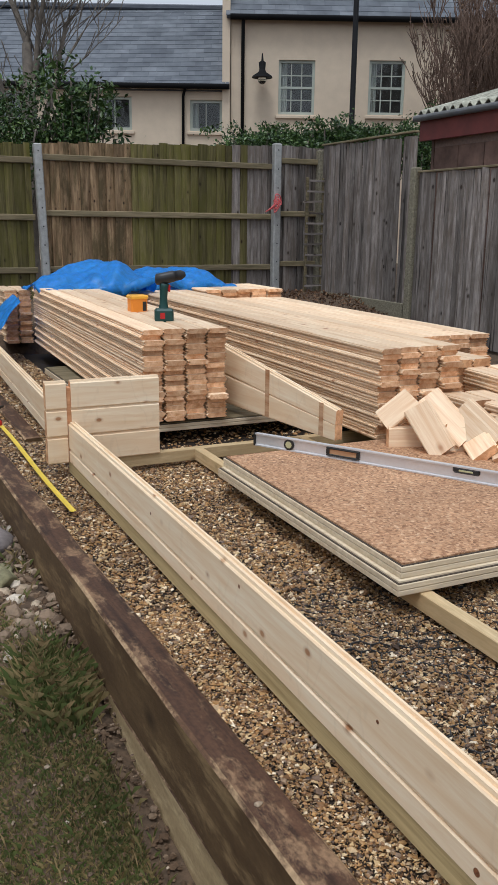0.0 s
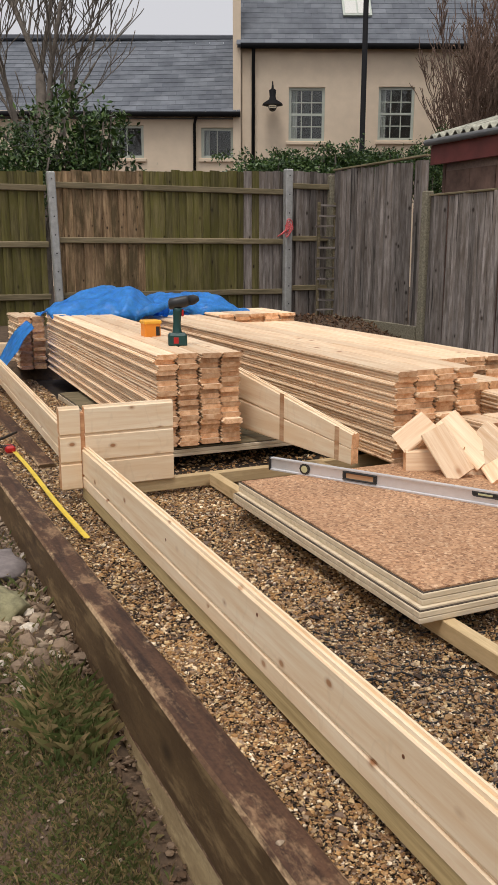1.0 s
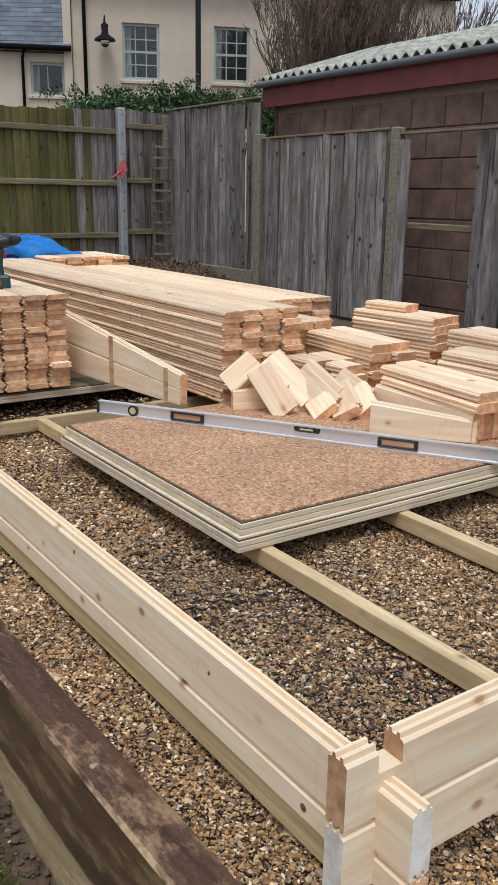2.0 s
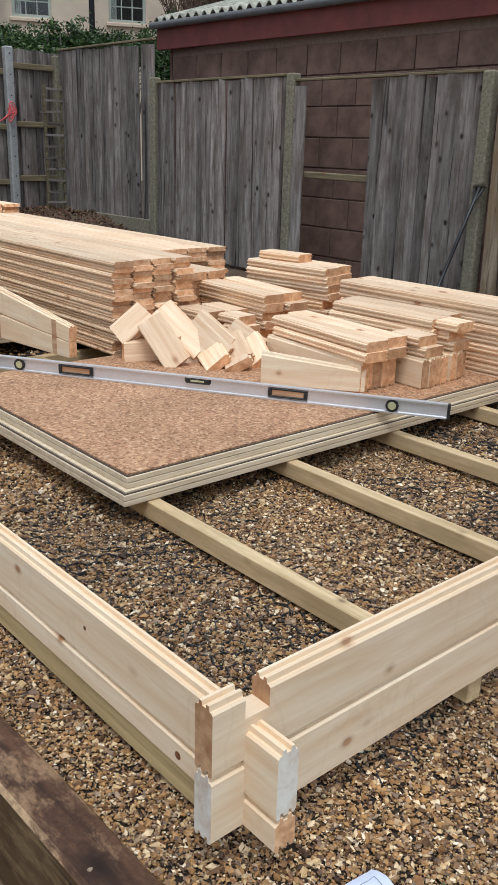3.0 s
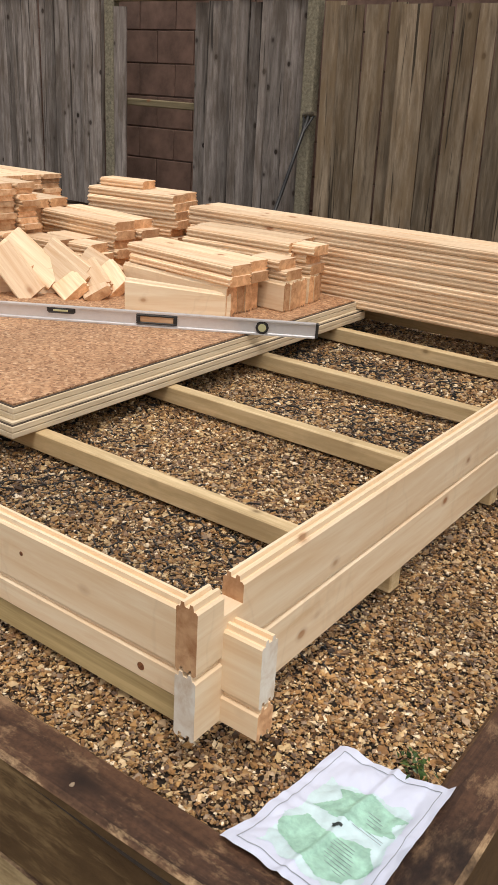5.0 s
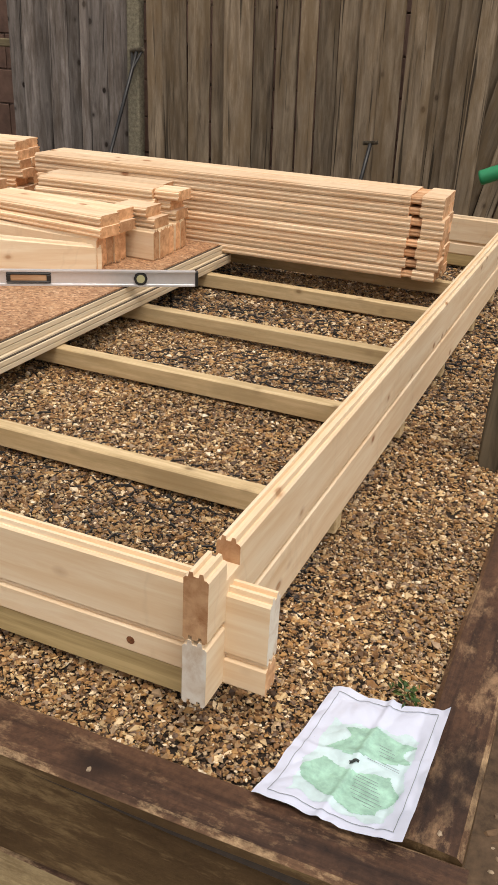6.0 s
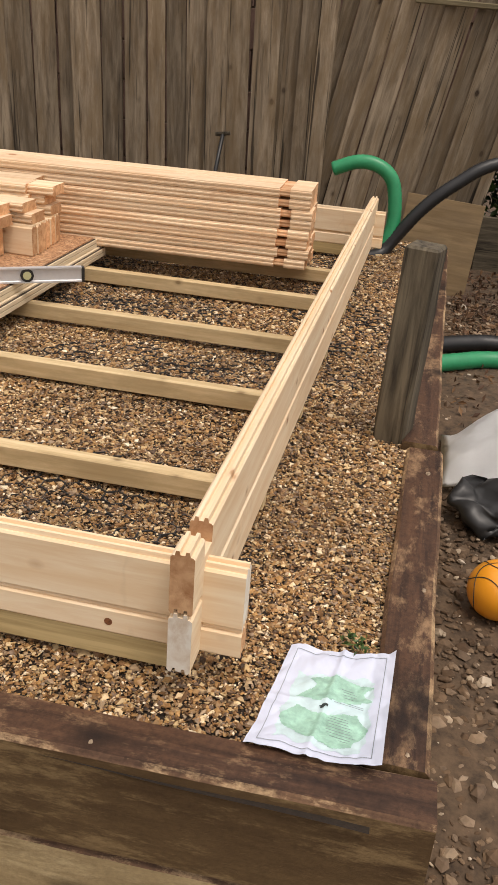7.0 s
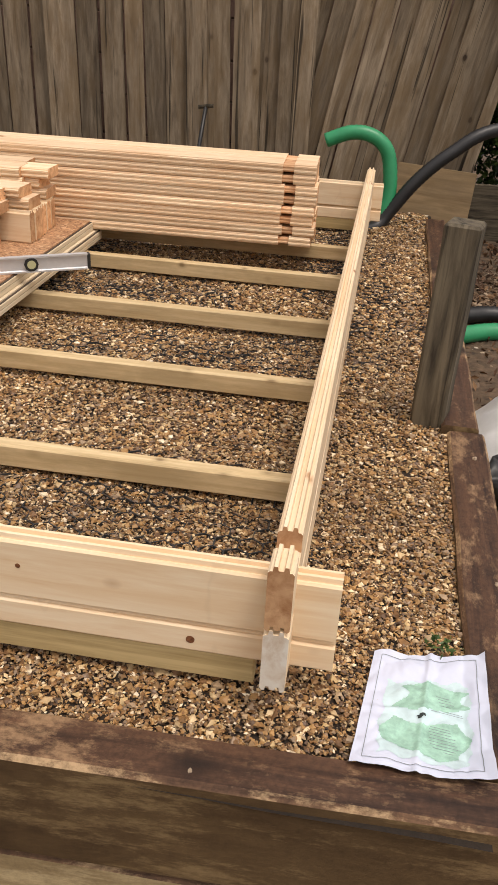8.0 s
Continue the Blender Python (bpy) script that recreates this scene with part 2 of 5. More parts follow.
def chipboard():
    m, n, l, p = node_mat("chipboard")
    g, raw, rnd = coords(n, l, (1, 1, 1), 2.0)
    v = tex(n, l, raw, "Voronoi", Scale=105.0, Randomness=1.0)
    t = tex(n, l, raw, Scale=55.0, Detail=6.0, Roughness=0.75)
    w = tex(n, l, raw, Scale=3.0, Detail=3.0)
    col = ramp(n, l, v.outputs["Color"], [(0.1, (0.24, 0.115, 0.055)), (0.4, (0.45, 0.25, 0.13)), (0.75, (0.56, 0.34, 0.19)), (1.0, (0.72, 0.52, 0.34))])
    col = mixc(n, l, 0.6, col, ramp(n, l, t.outputs[0], [(0.35, (0.5, 0.46, 0.42)), (0.62, (1.15, 1.12, 1.1))]), "MULTIPLY")
    col = mixc(n, l, 0.5, col, ramp(n, l, w.outputs[0], [(0.3, (0.75, 0.72, 0.7)), (0.7, (1.15, 1.12, 1.1))]), "MULTIPLY")
    l.new(col, p.inputs["Base Color"])
    p.inputs["Roughness"].default_value = 0.65
    bump(n, l, p, t.outputs[0], 0.3, 0.002)
    return m


CHIP = chipboard()
PANEL_EDGE = wood("panel_edge", (0.56, 0.45, 0.3), (0.74, 0.63, 0.46), knots=0.4, knot=(0.3, 0.2, 0.1), vary=0.1, fine=0.6)
PANEL_SKIN = plain("dark_panel_skin", (0.06, 0.042, 0.028), 0.8, mottled=0.2)
ALU = plain("anodised_aluminium", (0.68, 0.68, 0.69), 0.42, 0.55, mottled=0.05, scale=40, relief=0.03)
BLACK_PLASTIC = plain("black_plastic", (0.015, 0.015, 0.015), 0.45, mottled=0.2, relief=0.05)
GREEN_PLASTIC = plain("dark_green_plastic", (0.004, 0.045, 0.04), 0.45, mottled=0.15, relief=0.05)
RED_PLASTIC = plain("red_plastic", (0.45, 0.012, 0.012), 0.4, mottled=0.1, relief=0.05)
YELLOW = plain("yellow_tape", (0.68, 0.5, 0.05), 0.5, mottled=0.1, relief=0.0)
VIAL = plain("vial_yellow", (0.45, 0.44, 0.25), 0.2, mottled=0.1, relief=0.0)
ORANGE = plain("orange_tub", (0.8, 0.26, 0.02), 0.4, mottled=0.08, relief=0.0)
GRID = plain("dark_grey_grid", (0.03, 0.03, 0.03), 0.6, mottled=0.2, relief=0.0)
TARP = plain("blue_tarpaulin", (0.05, 0.33, 0.8), 0.4, mottled=0.25, scale=18, relief=0.3)
HOSE_GREEN = plain("green_hose", (0.015, 0.25, 0.105), 0.4, mottled=0.1, scale=20, relief=0.0)
HOSE_BLACK = plain("black_hose", (0.012, 0.012, 0.013), 0.45, mottled=0.2, relief=0.0)
PLY = wood("old_plywood", (0.16, 0.105, 0.05), (0.27, 0.185, 0.098), knots=0.2, vary=0.0, fine=0.5, stain=(0.15, 0.105, 0.06), stain_amt=0.5)
PAPER = plain("white_paper", (0.59, 0.635, 0.77), 0.7, mottled=0.05, scale=12, relief=0.4)
PALE_STONE = plain("pale_stone", (0.33, 0.25, 0.17), 0.8, mottled=0.4, scale=60, relief=0.4)
INK_GREEN = plain("green_ink", (0.31, 0.53, 0.43), 0.7, mottled=0.3, scale=40, relief=0.0)
INK_PALE = plain("pale_green_ink", (0.52, 0.67, 0.7), 0.7, mottled=0.14, scale=25, relief=0.0)
INK_GREY = plain("grey_ink", (0.22, 0.25, 0.27), 0.7, mottled=0.1, relief=0.0)
INK_DARK = plain("dark_ink", (0.02, 0.03, 0.03), 0.7, mottled=0.1, relief=0.0)
CLOTH = plain("white_sheet_plastic", (0.86, 0.87, 0.87), 0.5, mottled=0.05, relief=0.15)
BALL = plain("orange_ball_skin", (0.85, 0.33, 0.02), 0.4, mottled=0.06, relief=0.05, coat=0.3)
TAPE_RED = plain("red_white_tape", (0.65, 0.12, 0.12), 0.4, mottled=0.5, scale=50)
GRAVEL = islands("gravel_stones", [(0.0, (0.026, 0.016, 0.011)), (0.09, (0.12, 0.064, 0.03)), (0.23, (0.27, 0.144, 0.061)), (0.42, (0.44, 0.26, 0.105)), (0.56, (0.3, 0.186, 0.09)), (0.64, (0.14, 0.092, 0.067)), (0.73, (0.37, 0.27, 0.18)), (0.87, (0.56, 0.4, 0.2)), (0.95, (0.76, 0.6, 0.38)), (1.0, (0.87, 0.78, 0.62))], rough=0.5)
# near-black on purpose: the shade in the gaps between stones is painted here
GAP_SHADE_BED = islands("gravel_bed", [(0.0, (0.018, 0.012, 0.008)), (1.0, (0.03, 0.02, 0.012))], rough=0.8, relief=0.8, scale=90)
RUBBLE = islands("pale_rubble", [(0.0, (0.11, 0.075, 0.05)), (0.6, (0.22, 0.16, 0.11)), (0.9, (0.38, 0.31, 0.23)), (1.0, (0.52, 0.47, 0.4))], rough=0.85)
GRASS = islands("grass_blades", [(0.0, (0.07, 0.1, 0.026)), (0.35, (0.125, 0.155, 0.045)), (0.58, (0.21, 0.18, 0.075)), (1.0, (0.36, 0.26, 0.13))], rough=0.6, scale=5.0)
CLOD = islands("earth_clods", [(0.0, (0.07, 0.043, 0.025)), (0.7, (0.13, 0.085, 0.052)), (1.0, (0.21, 0.15, 0.1))], rough=0.95)
LEAF = islands("laurel_leaf", [(0.0, (0.018, 0.045, 0.012)), (0.6, (0.045, 0.095, 0.022)), (1.0, (0.1, 0.16, 0.04))], rough=0.35, scale=3.0)
LEAF_BROWN = islands("dry_leaf", [(0.0, (0.05, 0.024, 0.013)), (0.6, (0.11, 0.055, 0.026)), (1.0, (0.19, 0.11, 0.055))], rough=0.7, scale=3.0)
BARK = plain("grey_bark", (0.12, 0.1, 0.08), 0.9, mottled=0.35, scale=10, relief=0.5)
TWIG = plain("red_brown_twig", (0.12, 0.075, 0.052), 0.9, mottled=0.3, scale=10)
m, n, l, p = node_mat("window_glass")
p.inputs["Base Color"].default_value = (0.9, 0.95, 0.95, 1)
p.inputs["Roughness"].default_value = 0.03
p.inputs["Transmission Weight"].default_value = 1.0
p.inputs["IOR"].default_value = 1.45
GLASS = m

# ---- tools ----
RNG = np.random.default_rng(7)


def to_mesh(name, bm, mats):
    me = bpy.data.meshes.new(name)
    bm.normal_update()
    bm.to_mesh(me)
    bm.free()
    for mt in mats if isinstance(mats, (list, tuple)) else [mats]:
        me.materials.append(mt)
    return me


def thing(name, at, label, category, group="", kind="", rz=0, rx=0, ry=0):
    ob = new(name)
    ob.empty_display_size = 0.1
    ob.matrix_world = pose(*at, rx, ry, rz)
    return tagged(ob, label, category, group, kind)


def put(name, me, parent=None, m=None, label=""):
    ob = new(name, me)
    if parent:
        ob.parent = parent
    if m is not None:
        ob.matrix_basis = m
    return tagged(ob, label)


def part(name, bm, mats, parent, label="", m=None):
    return put(name, to_mesh(name, bm, mats), parent, m, label)


def solo(name, bm, mats, label, category, group="", kind="", m=None):
    ob = put(name, to_mesh(name, bm, mats), None, m)
    return tagged(ob, label, category, group, kind)


def box(bm, x0, x1, y0, y1, z0, z1, bev=0.0, mat=0, m=None):
    vs = [bm.verts.new((x, y, z)) for x in (x0, x1) for y in (y0, y1) for z in (z0, z1)]
    fs = [bm.faces.new([vs[i] for i in q]) for q in ((0, 1, 3, 2), (4, 6, 7, 5), (0, 4, 5, 1), (2, 3, 7, 6), (0, 2, 6, 4), (1, 5, 7, 3))]
    for fc in fs:
        fc.material_index = mat
    geom = vs
    if bev:
        r = bmesh.ops.bevel(bm, geom=list({e for v in vs for e in v.link_edges}), offset=bev, segments=1, affect="EDGES", material=mat)
        geom = list({v for fc in r["faces"] for v in fc.verts} | {v for v in vs if v.is_valid})
    if m is not None:
        bmesh.ops.transform(bm, matrix=m, verts=geom)
    return geom


def bbox(*a, **k):
    bm = bmesh.new()
    box(bm, *a, **k)
    return bm


def extrude_x(bm, prof, x0, x1, ends=1, side=0):
    """A profile of (y, z), counter-clockwise seen from +x, run along x; the two ends take their own material."""
    a = [bm.verts.new((x0, y, z)) for y, z in prof]
    b = [bm.verts.new((x1, y, z)) for y, z in prof]
    k = len(prof)
    for i in range(k):
        j = (i + 1) % k
        bm.faces.new((a[i], b[i], b[j], a[j])).material_index = side
    bm.faces.new(a).material_index = ends
    bm.faces.new(list(reversed(b))).material_index = ends
    bmesh.ops.recalc_face_normals(bm, faces=bm.faces)


def tube(bm, pts, radii, seg=8, mat=0, ribs=0.0):
    """A round bar along points."""
    rings = []
    up = Vector((0, 0, 1))
    for i, p in enumerate(pts):
        p = Vector(p)
        d = (Vector(pts[min(i + 1, len(pts) - 1)]) - Vector(pts[max(i - 1, 0)])).normalized()
        if rings:
            s = (s - d * s.dot(d)).normalized()
        else:
            s = d.cross(up if abs(d.z) < 0.95 else Vector((1, 0, 0))).normalized()
        t = s.cross(d)
        r = radii[i] if isinstance(radii, (list, tuple)) else radii
        r *= 1 + ribs * (i % 2)
        rings.append([bm.verts.new(p + (s * math.cos(a) + t * math.sin(a)) * r) for a in (2 * math.pi * j / seg for j in range(seg))])
    for a, b in zip(rings, rings[1:]):
        for j in range(seg):
            fc = bm.faces.new((a[j], a[(j + 1) % seg], b[(j + 1) % seg], b[j]))
            fc.material_index, fc.smooth = mat, True
    for ring in (rings[0], rings[-1]):
        bm.faces.new(ring).material_index = mat
    return rings


def smooth_line(pts, steps=8):
    """A Catmull-Rom line through the points."""
    p = [Vector(q) for q in pts]
    p = [2 * p[0] - p[1]] + p + [2 * p[-1] - p[-2]]
    out = []
    for a, b, c, d in zip(p, p[1:], p[2:], p[3:]):
        for i in range(steps):
            t = i / steps
            out.append(0.5 * (2 * b + (c - a) * t + (2 * a - 5 * b + 4 * c - d) * t * t + (3 * b - a - 3 * c + d) * t ** 3))
    return out + [p[-2]]


def numpy_mesh(name, verts, faces, mat, smooth=False):
    me = bpy.data.meshes.new(name)
    k = faces.shape[1]
    me.vertices.add(len(verts))
    me.vertices.foreach_set("co", verts.astype(np.float32).ravel())
    me.loops.add(faces.size)
    me.loops.foreach_set("vertex_index", faces.astype(np.int32).ravel())
    me.polygons.add(len(faces))
    me.polygons.foreach_set("loop_start", (np.arange(len(faces)) * k).astype(np.int32))
    me.polygons.foreach_set("use_smooth", np.full(len(faces), smooth))
    me.materials.append(mat)
    me.update(calc_edges=True)
    me.validate()
    return me


def scatter_stones(name, xy, z, size, mat, flat=0.6, smooth=False, rough_shape=False):
    """Many small uneven stones at the places xy, heights z, with sizes: one mesh."""
    g = (1 + 5 ** 0.5) / 2
    ico = np.array([(-1, g, 0), (1, g, 0), (-1, -g, 0), (1, -g, 0), (0, -1, g), (0, 1, g), (0, -1, -g), (0, 1, -g), (g, 0, -1), (g, 0, 1), (-g, 0, -1), (-g, 0, 1)]) / 1.9
    tri = np.array([(0, 11, 5), (0, 5, 1), (0, 1, 7), (0, 7, 10), (0, 10, 11), (1, 5, 9), (5, 11, 4), (11, 10, 2), (10, 7, 6), (7, 1, 8), (3, 9, 4), (3, 4, 2), (3, 2, 6), (3, 6, 8), (3, 8, 9), (4, 9, 5), (2, 4, 11), (6, 2, 10), (8, 6, 7), (9, 8, 1)])
    if rough_shape:
        ico = np.array([(1, 0, 0), (-1, 0, 0), (0, 1, 0), (0, -1, 0), (0, 0, 1), (0, 0, -1.0)]) * 1.1
        tri = np.array([(0, 2, 4), (2, 1, 4), (1, 3, 4), (3, 0, 4), (2, 0, 5), (1, 2, 5), (3, 1, 5), (0, 3, 5)])
    nv = len(ico)
    k = len(xy)
    q = RNG.normal(size=(k, 4))
    q /= np.linalg.norm(q, axis=1)[:, None]
    w, x, y, zz = q.T
    rot = np.stack([1 - 2 * (y * y + zz * zz), 2 * (x * y - w * zz), 2 * (x * zz + w * y), 2 * (x * y + w * zz), 1 - 2 * (x * x + zz * zz), 2 * (y * zz - w * x), 2 * (x * zz - w * y), 2 * (y * zz + w * x), 1 - 2 * (x * x + y * y)], 1).reshape(k, 3, 3)
    shape = RNG.uniform(0.4, 1.3, (k, 1, 3)) * (1 + RNG.uniform(-0.28, 0.28, (k, nv, 3)))
    v = np.einsum("kij,kvj->kvi", rot, ico[None] * shape)
    v[:, :, 2] *= flat
    v = v * (size / 2)[:, None, None]
    v += np.column_stack([xy, z])[:, None, :]
    f = (tri[None] + (np.arange(k) * nv)[:, None, None]).reshape(-1, 3)
    return numpy_mesh(name, v.reshape(-1, 3), f, mat, smooth)


def wobble(bm, amount, scale=3.0, seed=0.0):
    for v in bm.verts:
        v.co += noise.noise_vector(v.co * scale + Vector((seed, seed, seed))) * amount
    return bm

# ---- ground, gravel bed and sleepers ----
LAWN = -0.42


def lawn_rise(y):
    """Beside the sleepers the lawn climbs as it goes back."""
    a = min(1.0, max(0.0, (y - 1.6) / 1.7))
    return 0.2 * a * a * (3 - 2 * a)


def ground_height(x, y):
    """The lawn lies below the gravel bed; behind it the ground climbs to the back fence."""
    a = min(1.0, max(0.0, (y - 5.5) / 4.0))
    side = min(1.0, max(0.0, (x - 0.2) / 0.7))
    h = LAWN + (0.32 - LAWN) * a * side
    if x < 0.9:
        h = max(h, LAWN + lawn_rise(y))
    b = min(1.0, max(0.0, (y - 0.9) / 1.2)) * min(1.0, max(0.0, (x - 5.3) / 0.4))
    return max(h, LAWN + 0.42 * b * 0.9)


bm = bmesh.new()
xs = [-400, -60, -12, -6] + [-3 + 0.25 * i for i in range(56)] + [14, 30, 80, 400]
ys = [-400, -60, -12, -4] + [-2 + 0.25 * i for i in range(56)] + [14, 30, 80, 400]
grid = [[bm.verts.new((x, y, ground_height(x, y) + (0.025 * noise.noise(Vector((x * 1.7, y * 1.7, 0))) if abs(x) < 13 and abs(y) < 13 else 0))) for y in ys] for x in xs]
for i in range(len(xs) - 1):
    for j in range(len(ys) - 1):
        cx, cy = (xs[i] + xs[i + 1]) / 2, (ys[j] + ys[j + 1]) / 2
        bm.faces.new((grid[i][j], grid[i + 1][j], grid[i + 1][j + 1], grid[i][j + 1])).smooth = True
for row in grid:
    for v in row:
        if 0.9 < v.co.x < 5.3 and 0.6 < v.co.y < 8.5:
            v.co.z = min(v.co.z, -0.2)
tagged(put("ground", to_mesh("ground", bm, EARTH)), "bare brown earth with patches of thin lawn", "ground", kind="structure")

# the bed of gravel inside the sleepers, coloured near-black as shade between the stones
bm = bmesh.new()
gx = [0.82 + (5.35 - 0.82) * i / 60 for i in range(61)]
gy = [0.62 + (9.0 - 0.62) * i / 100 for i in range(101)]


def bed_z(x, y):
    return -0.022 + 0.012 * noise.noise(Vector((x * 2.2, y * 2.2, 3.0))) + 0.006 * noise.noise(Vector((x * 6, y * 6, 8.0)))


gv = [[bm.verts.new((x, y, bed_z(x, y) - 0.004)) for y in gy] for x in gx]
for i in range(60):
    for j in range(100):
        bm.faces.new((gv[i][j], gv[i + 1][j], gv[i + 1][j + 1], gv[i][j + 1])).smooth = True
tagged(put("gravel_bed", to_mesh("gravel_bed", bm, GAP_SHADE_BED)), "near-black bed under brown shingle, shade between stones in its colour, held by dark timber sleepers", "gravel", kind="structure")

def shingle(area, fine, label):
    """Loose stones over patches (x0, x1, y0, y1, stones for each square metre, mean size): one mesh."""
    pts, big = [], []
    for x0, x1, y0, y1, dens, size in area:
        k = int((x1 - x0) * (y1 - y0) * dens)
        pts.append(np.column_stack([RNG.uniform(x0, x1, k), RNG.uniform(y0, y1, k)]))
        big.append(np.clip(RNG.gamma(5.0, size / 5, k), 0.005, 0.026))
    pts, big = np.vstack(pts), np.concatenate(big)
    hz = np.array([bed_z(x, y) for x, y in pts]) + RNG.uniform(-0.004, 0.006, len(pts))
    ob = put("gravel", scatter_stones("gravel", pts, hz, big, GRAVEL, 0.6, rough_shape=not fine))
    return tagged(ob, label, "gravel", kind="stuff")


shingle([(0.92, 2.0, 0.64, 1.5, 46000, 0.0083), (0.86, 1.07, 1.5, 2.6, 42000, 0.0086)], False, "loose brown and buff shingle stones")
shingle([(1.07, 2.0, 1.5, 2.4, 34000, 0.0098), (2.0, 3.0, 0.64, 2.4, 27000, 0.0102), (3.0, 4.7, 0.64, 2.4, 14000, 0.0132), (4.7, 5.35, 0.64, 2.4, 8000, 0.0155), (0.83, 1.75, 2.4, 4.4, 17000, 0.012), (1.75, 2.6, 3.7, 4.5, 9000, 0.014), (0.8, 1.6, 4.4, 8.6, 9000, 0.017), (3.75, 4.7, 2.4, 4.5, 4000, 0.02), (1.5, 2.6, 4.5, 7.0, 1500, 0.02)], False, "loose brown shingle stones farther off")

# the black honeycomb grid that shows through the stones
gverts, gfaces = [], []
cell = 0.034
for i in range(150):
    for j in range(130):
        cx = 0.93 + cell * 1.5 * i
        cy = 0.66 + cell * math.sqrt(3) * (j + 0.5 * (i % 2))
        if not (cx < 5.2 and cy < 2.5) or noise.noise(Vector((cx * 1.6, cy * 1.6, 5))) < (-0.1 if cx > 1.1 and cy > 1.03 else 0.2):
            continue
        zc = bed_z(cx, cy) + (0.0058 if cx > 1.1 and cy > 1.03 else 0.005) + 0.007 * noise.noise(Vector((cx * 5, cy * 5, 1)))
        for k in range(3):
            a0, a1 = math.pi / 3 * k, math.pi / 3 * (k + 1)
            p0 = Vector((cx + cell * math.cos(a0), cy + cell * math.sin(a0), zc))
            p1 = Vector((cx + cell * math.cos(a1), cy + cell * math.sin(a1), zc))
            nrm = Vector((0, 0, 1)).cross(p1 - p0).normalized() * 0.0015
            base = len(gverts)
            for p in (p0, p1):
                for dz in (-0.012, 0.0):
                    for sgn in (-1, 1):
                        gverts.append((p.x + sgn * nrm.x, p.y + sgn * nrm.y, p.z + dz))
            gfaces += [(base, base + 2, base + 6, base + 4), (base + 1, base + 5, base + 7, base + 3), (base + 2, base + 3, base + 7, base + 6)]
tagged(put("gravel_grid", numpy_mesh("gravel_grid", np.array(gverts), np.array(gfaces), GRID)), "black plastic honeycomb grid sunk in the shingle", "ground grid", kind="stuff")


def sleeper(x0, x1, y0, y1, z0, z1, side, label, seed=0.0, turn=0.0):
    """A timber sleeper, with its grain along its length and worn edges."""
    along_y = (y1 - y0) > (x1 - x0)
    ln, wd, ht = (y1 - y0, x1 - x0, z1 - z0) if along_y else (x1 - x0, y1 - y0, z1 - z0)
    bm = bmesh.new()
    k = max(4, int(ln / 0.12))
    c = 0.009
    prof = [(-wd / 2, c), (-wd / 2 + c, 0), (wd / 2 - c, 0), (wd / 2, c), (wd / 2, ht - c), (wd / 2 - c, ht), (0, ht + 0.001), (-wd / 2 + c, ht), (-wd / 2, ht - c)]
    rings = []
    for i in range(k + 1):
        x = ln * i / k
        ring = []
        for y, z in prof:
            w = noise.noise_vector(Vector((x * 3 + seed, y * 9, z * 9))) * 0.005
            ring.append(bm.verts.new((x, y + w.y, z + w.z * 0.6)))
        rings.append(ring)
    q = len(prof)
    for a, b in zip(rings, rings[1:]):
        for j in range(q):
            jj = (j + 1) % q
            fc = bm.faces.new((a[j], b[j], b[jj], a[jj]))
            fc.material_index = 2 if j in (4, 7) else 0 if j in (5, 6) else 1
    for ring in (rings[0], rings[-1]):
        bm.faces.new(ring).material_index = 1
    bmesh.ops.recalc_face_normals(bm, faces=bm.faces)
    m = pose((x0 + x1) / 2, y0, z0, 0, 0, 90 + turn) if along_y else pose(x0, (y0 + y1) / 2, z0)
    return solo("sleeper", bm, [SLEEPER, side, SLEEPER_EDGE], label, "sleeper", "retaining sleepers", m=m)


UP, LO = "dark stained timber sleeper laid on edge beside shingle", "pale weathered timber sleeper under a dark one"
sleeper(0.836, 0.945, 0.515, 3.15, -0.25, 0.0, SLEEPER_FACE, UP, 1, 1.35)
sleeper(0.775, 0.885, 3.155, 5.6, -0.25, -0.006, SLEEPER_FACE, UP, 5, 1.2)
sleeper(0.84, 0.94, 0.52, 2.9, -0.5, -0.254, SLEEPER_PALE, LO, 9, 1.3)
sleeper(0.787, 0.89, 2.905, 5.6, -0.5, -0.254, SLEEPER_PALE, LO, 13, 1.2)
sleeper(0.95, 2.27, 0.528, 0.642, -0.25, 0.0, SLEEPER_FACE, UP, 17)
sleeper(2.28, 5.1, 0.545, 0.66, -0.25, 0.012, SLEEPER_FACE, UP, 21)
sleeper(0.95, 5.1, 0.535, 0.64, -0.5, -0.254, SLEEPER_PALE, LO, 25)
sleeper(1.0, 1.1, 5.0, 8.6, -0.25, 0.0, SLEEPER_FACE, UP, 29)

# ---- the cabin's first wall logs and floor joists ----
H, T = 0.135, 0.045
XA, YB, ZB = 1.07, 0.985, 0.06


def log_profile(h):
    """A wall log on edge: double tongue above, double groove below, bevelled shoulders."""
    right = [(0.0185, 0.0), (0.0225, 0.005), (0.0225, h - 0.014), (0.0185, h - 0.010), (0.0145, h - 0.010), (0.0125, h), (0.0062, h), (0.0045, h - 0.008)]
    left = [(-y, z) for y, z in reversed(right)]
    return right + left + [(-0.0135, 0.0), (-0.012, 0.010), (-0.006, 0.010), (-0.005, 0.003), (0.005, 0.003), (0.006, 0.010), (0.012, 0.010), (0.0135, 0.0)]


def log_bm(pieces, h):
    bm = bmesh.new()
    for x0, x1, top in pieces:
        if top is None:
            extrude_x(bm, log_profile(h), x0, x1)
        else:
            box(bm, x0, x1, -T / 2, T / 2, 0, top, mat=0)
    return bm


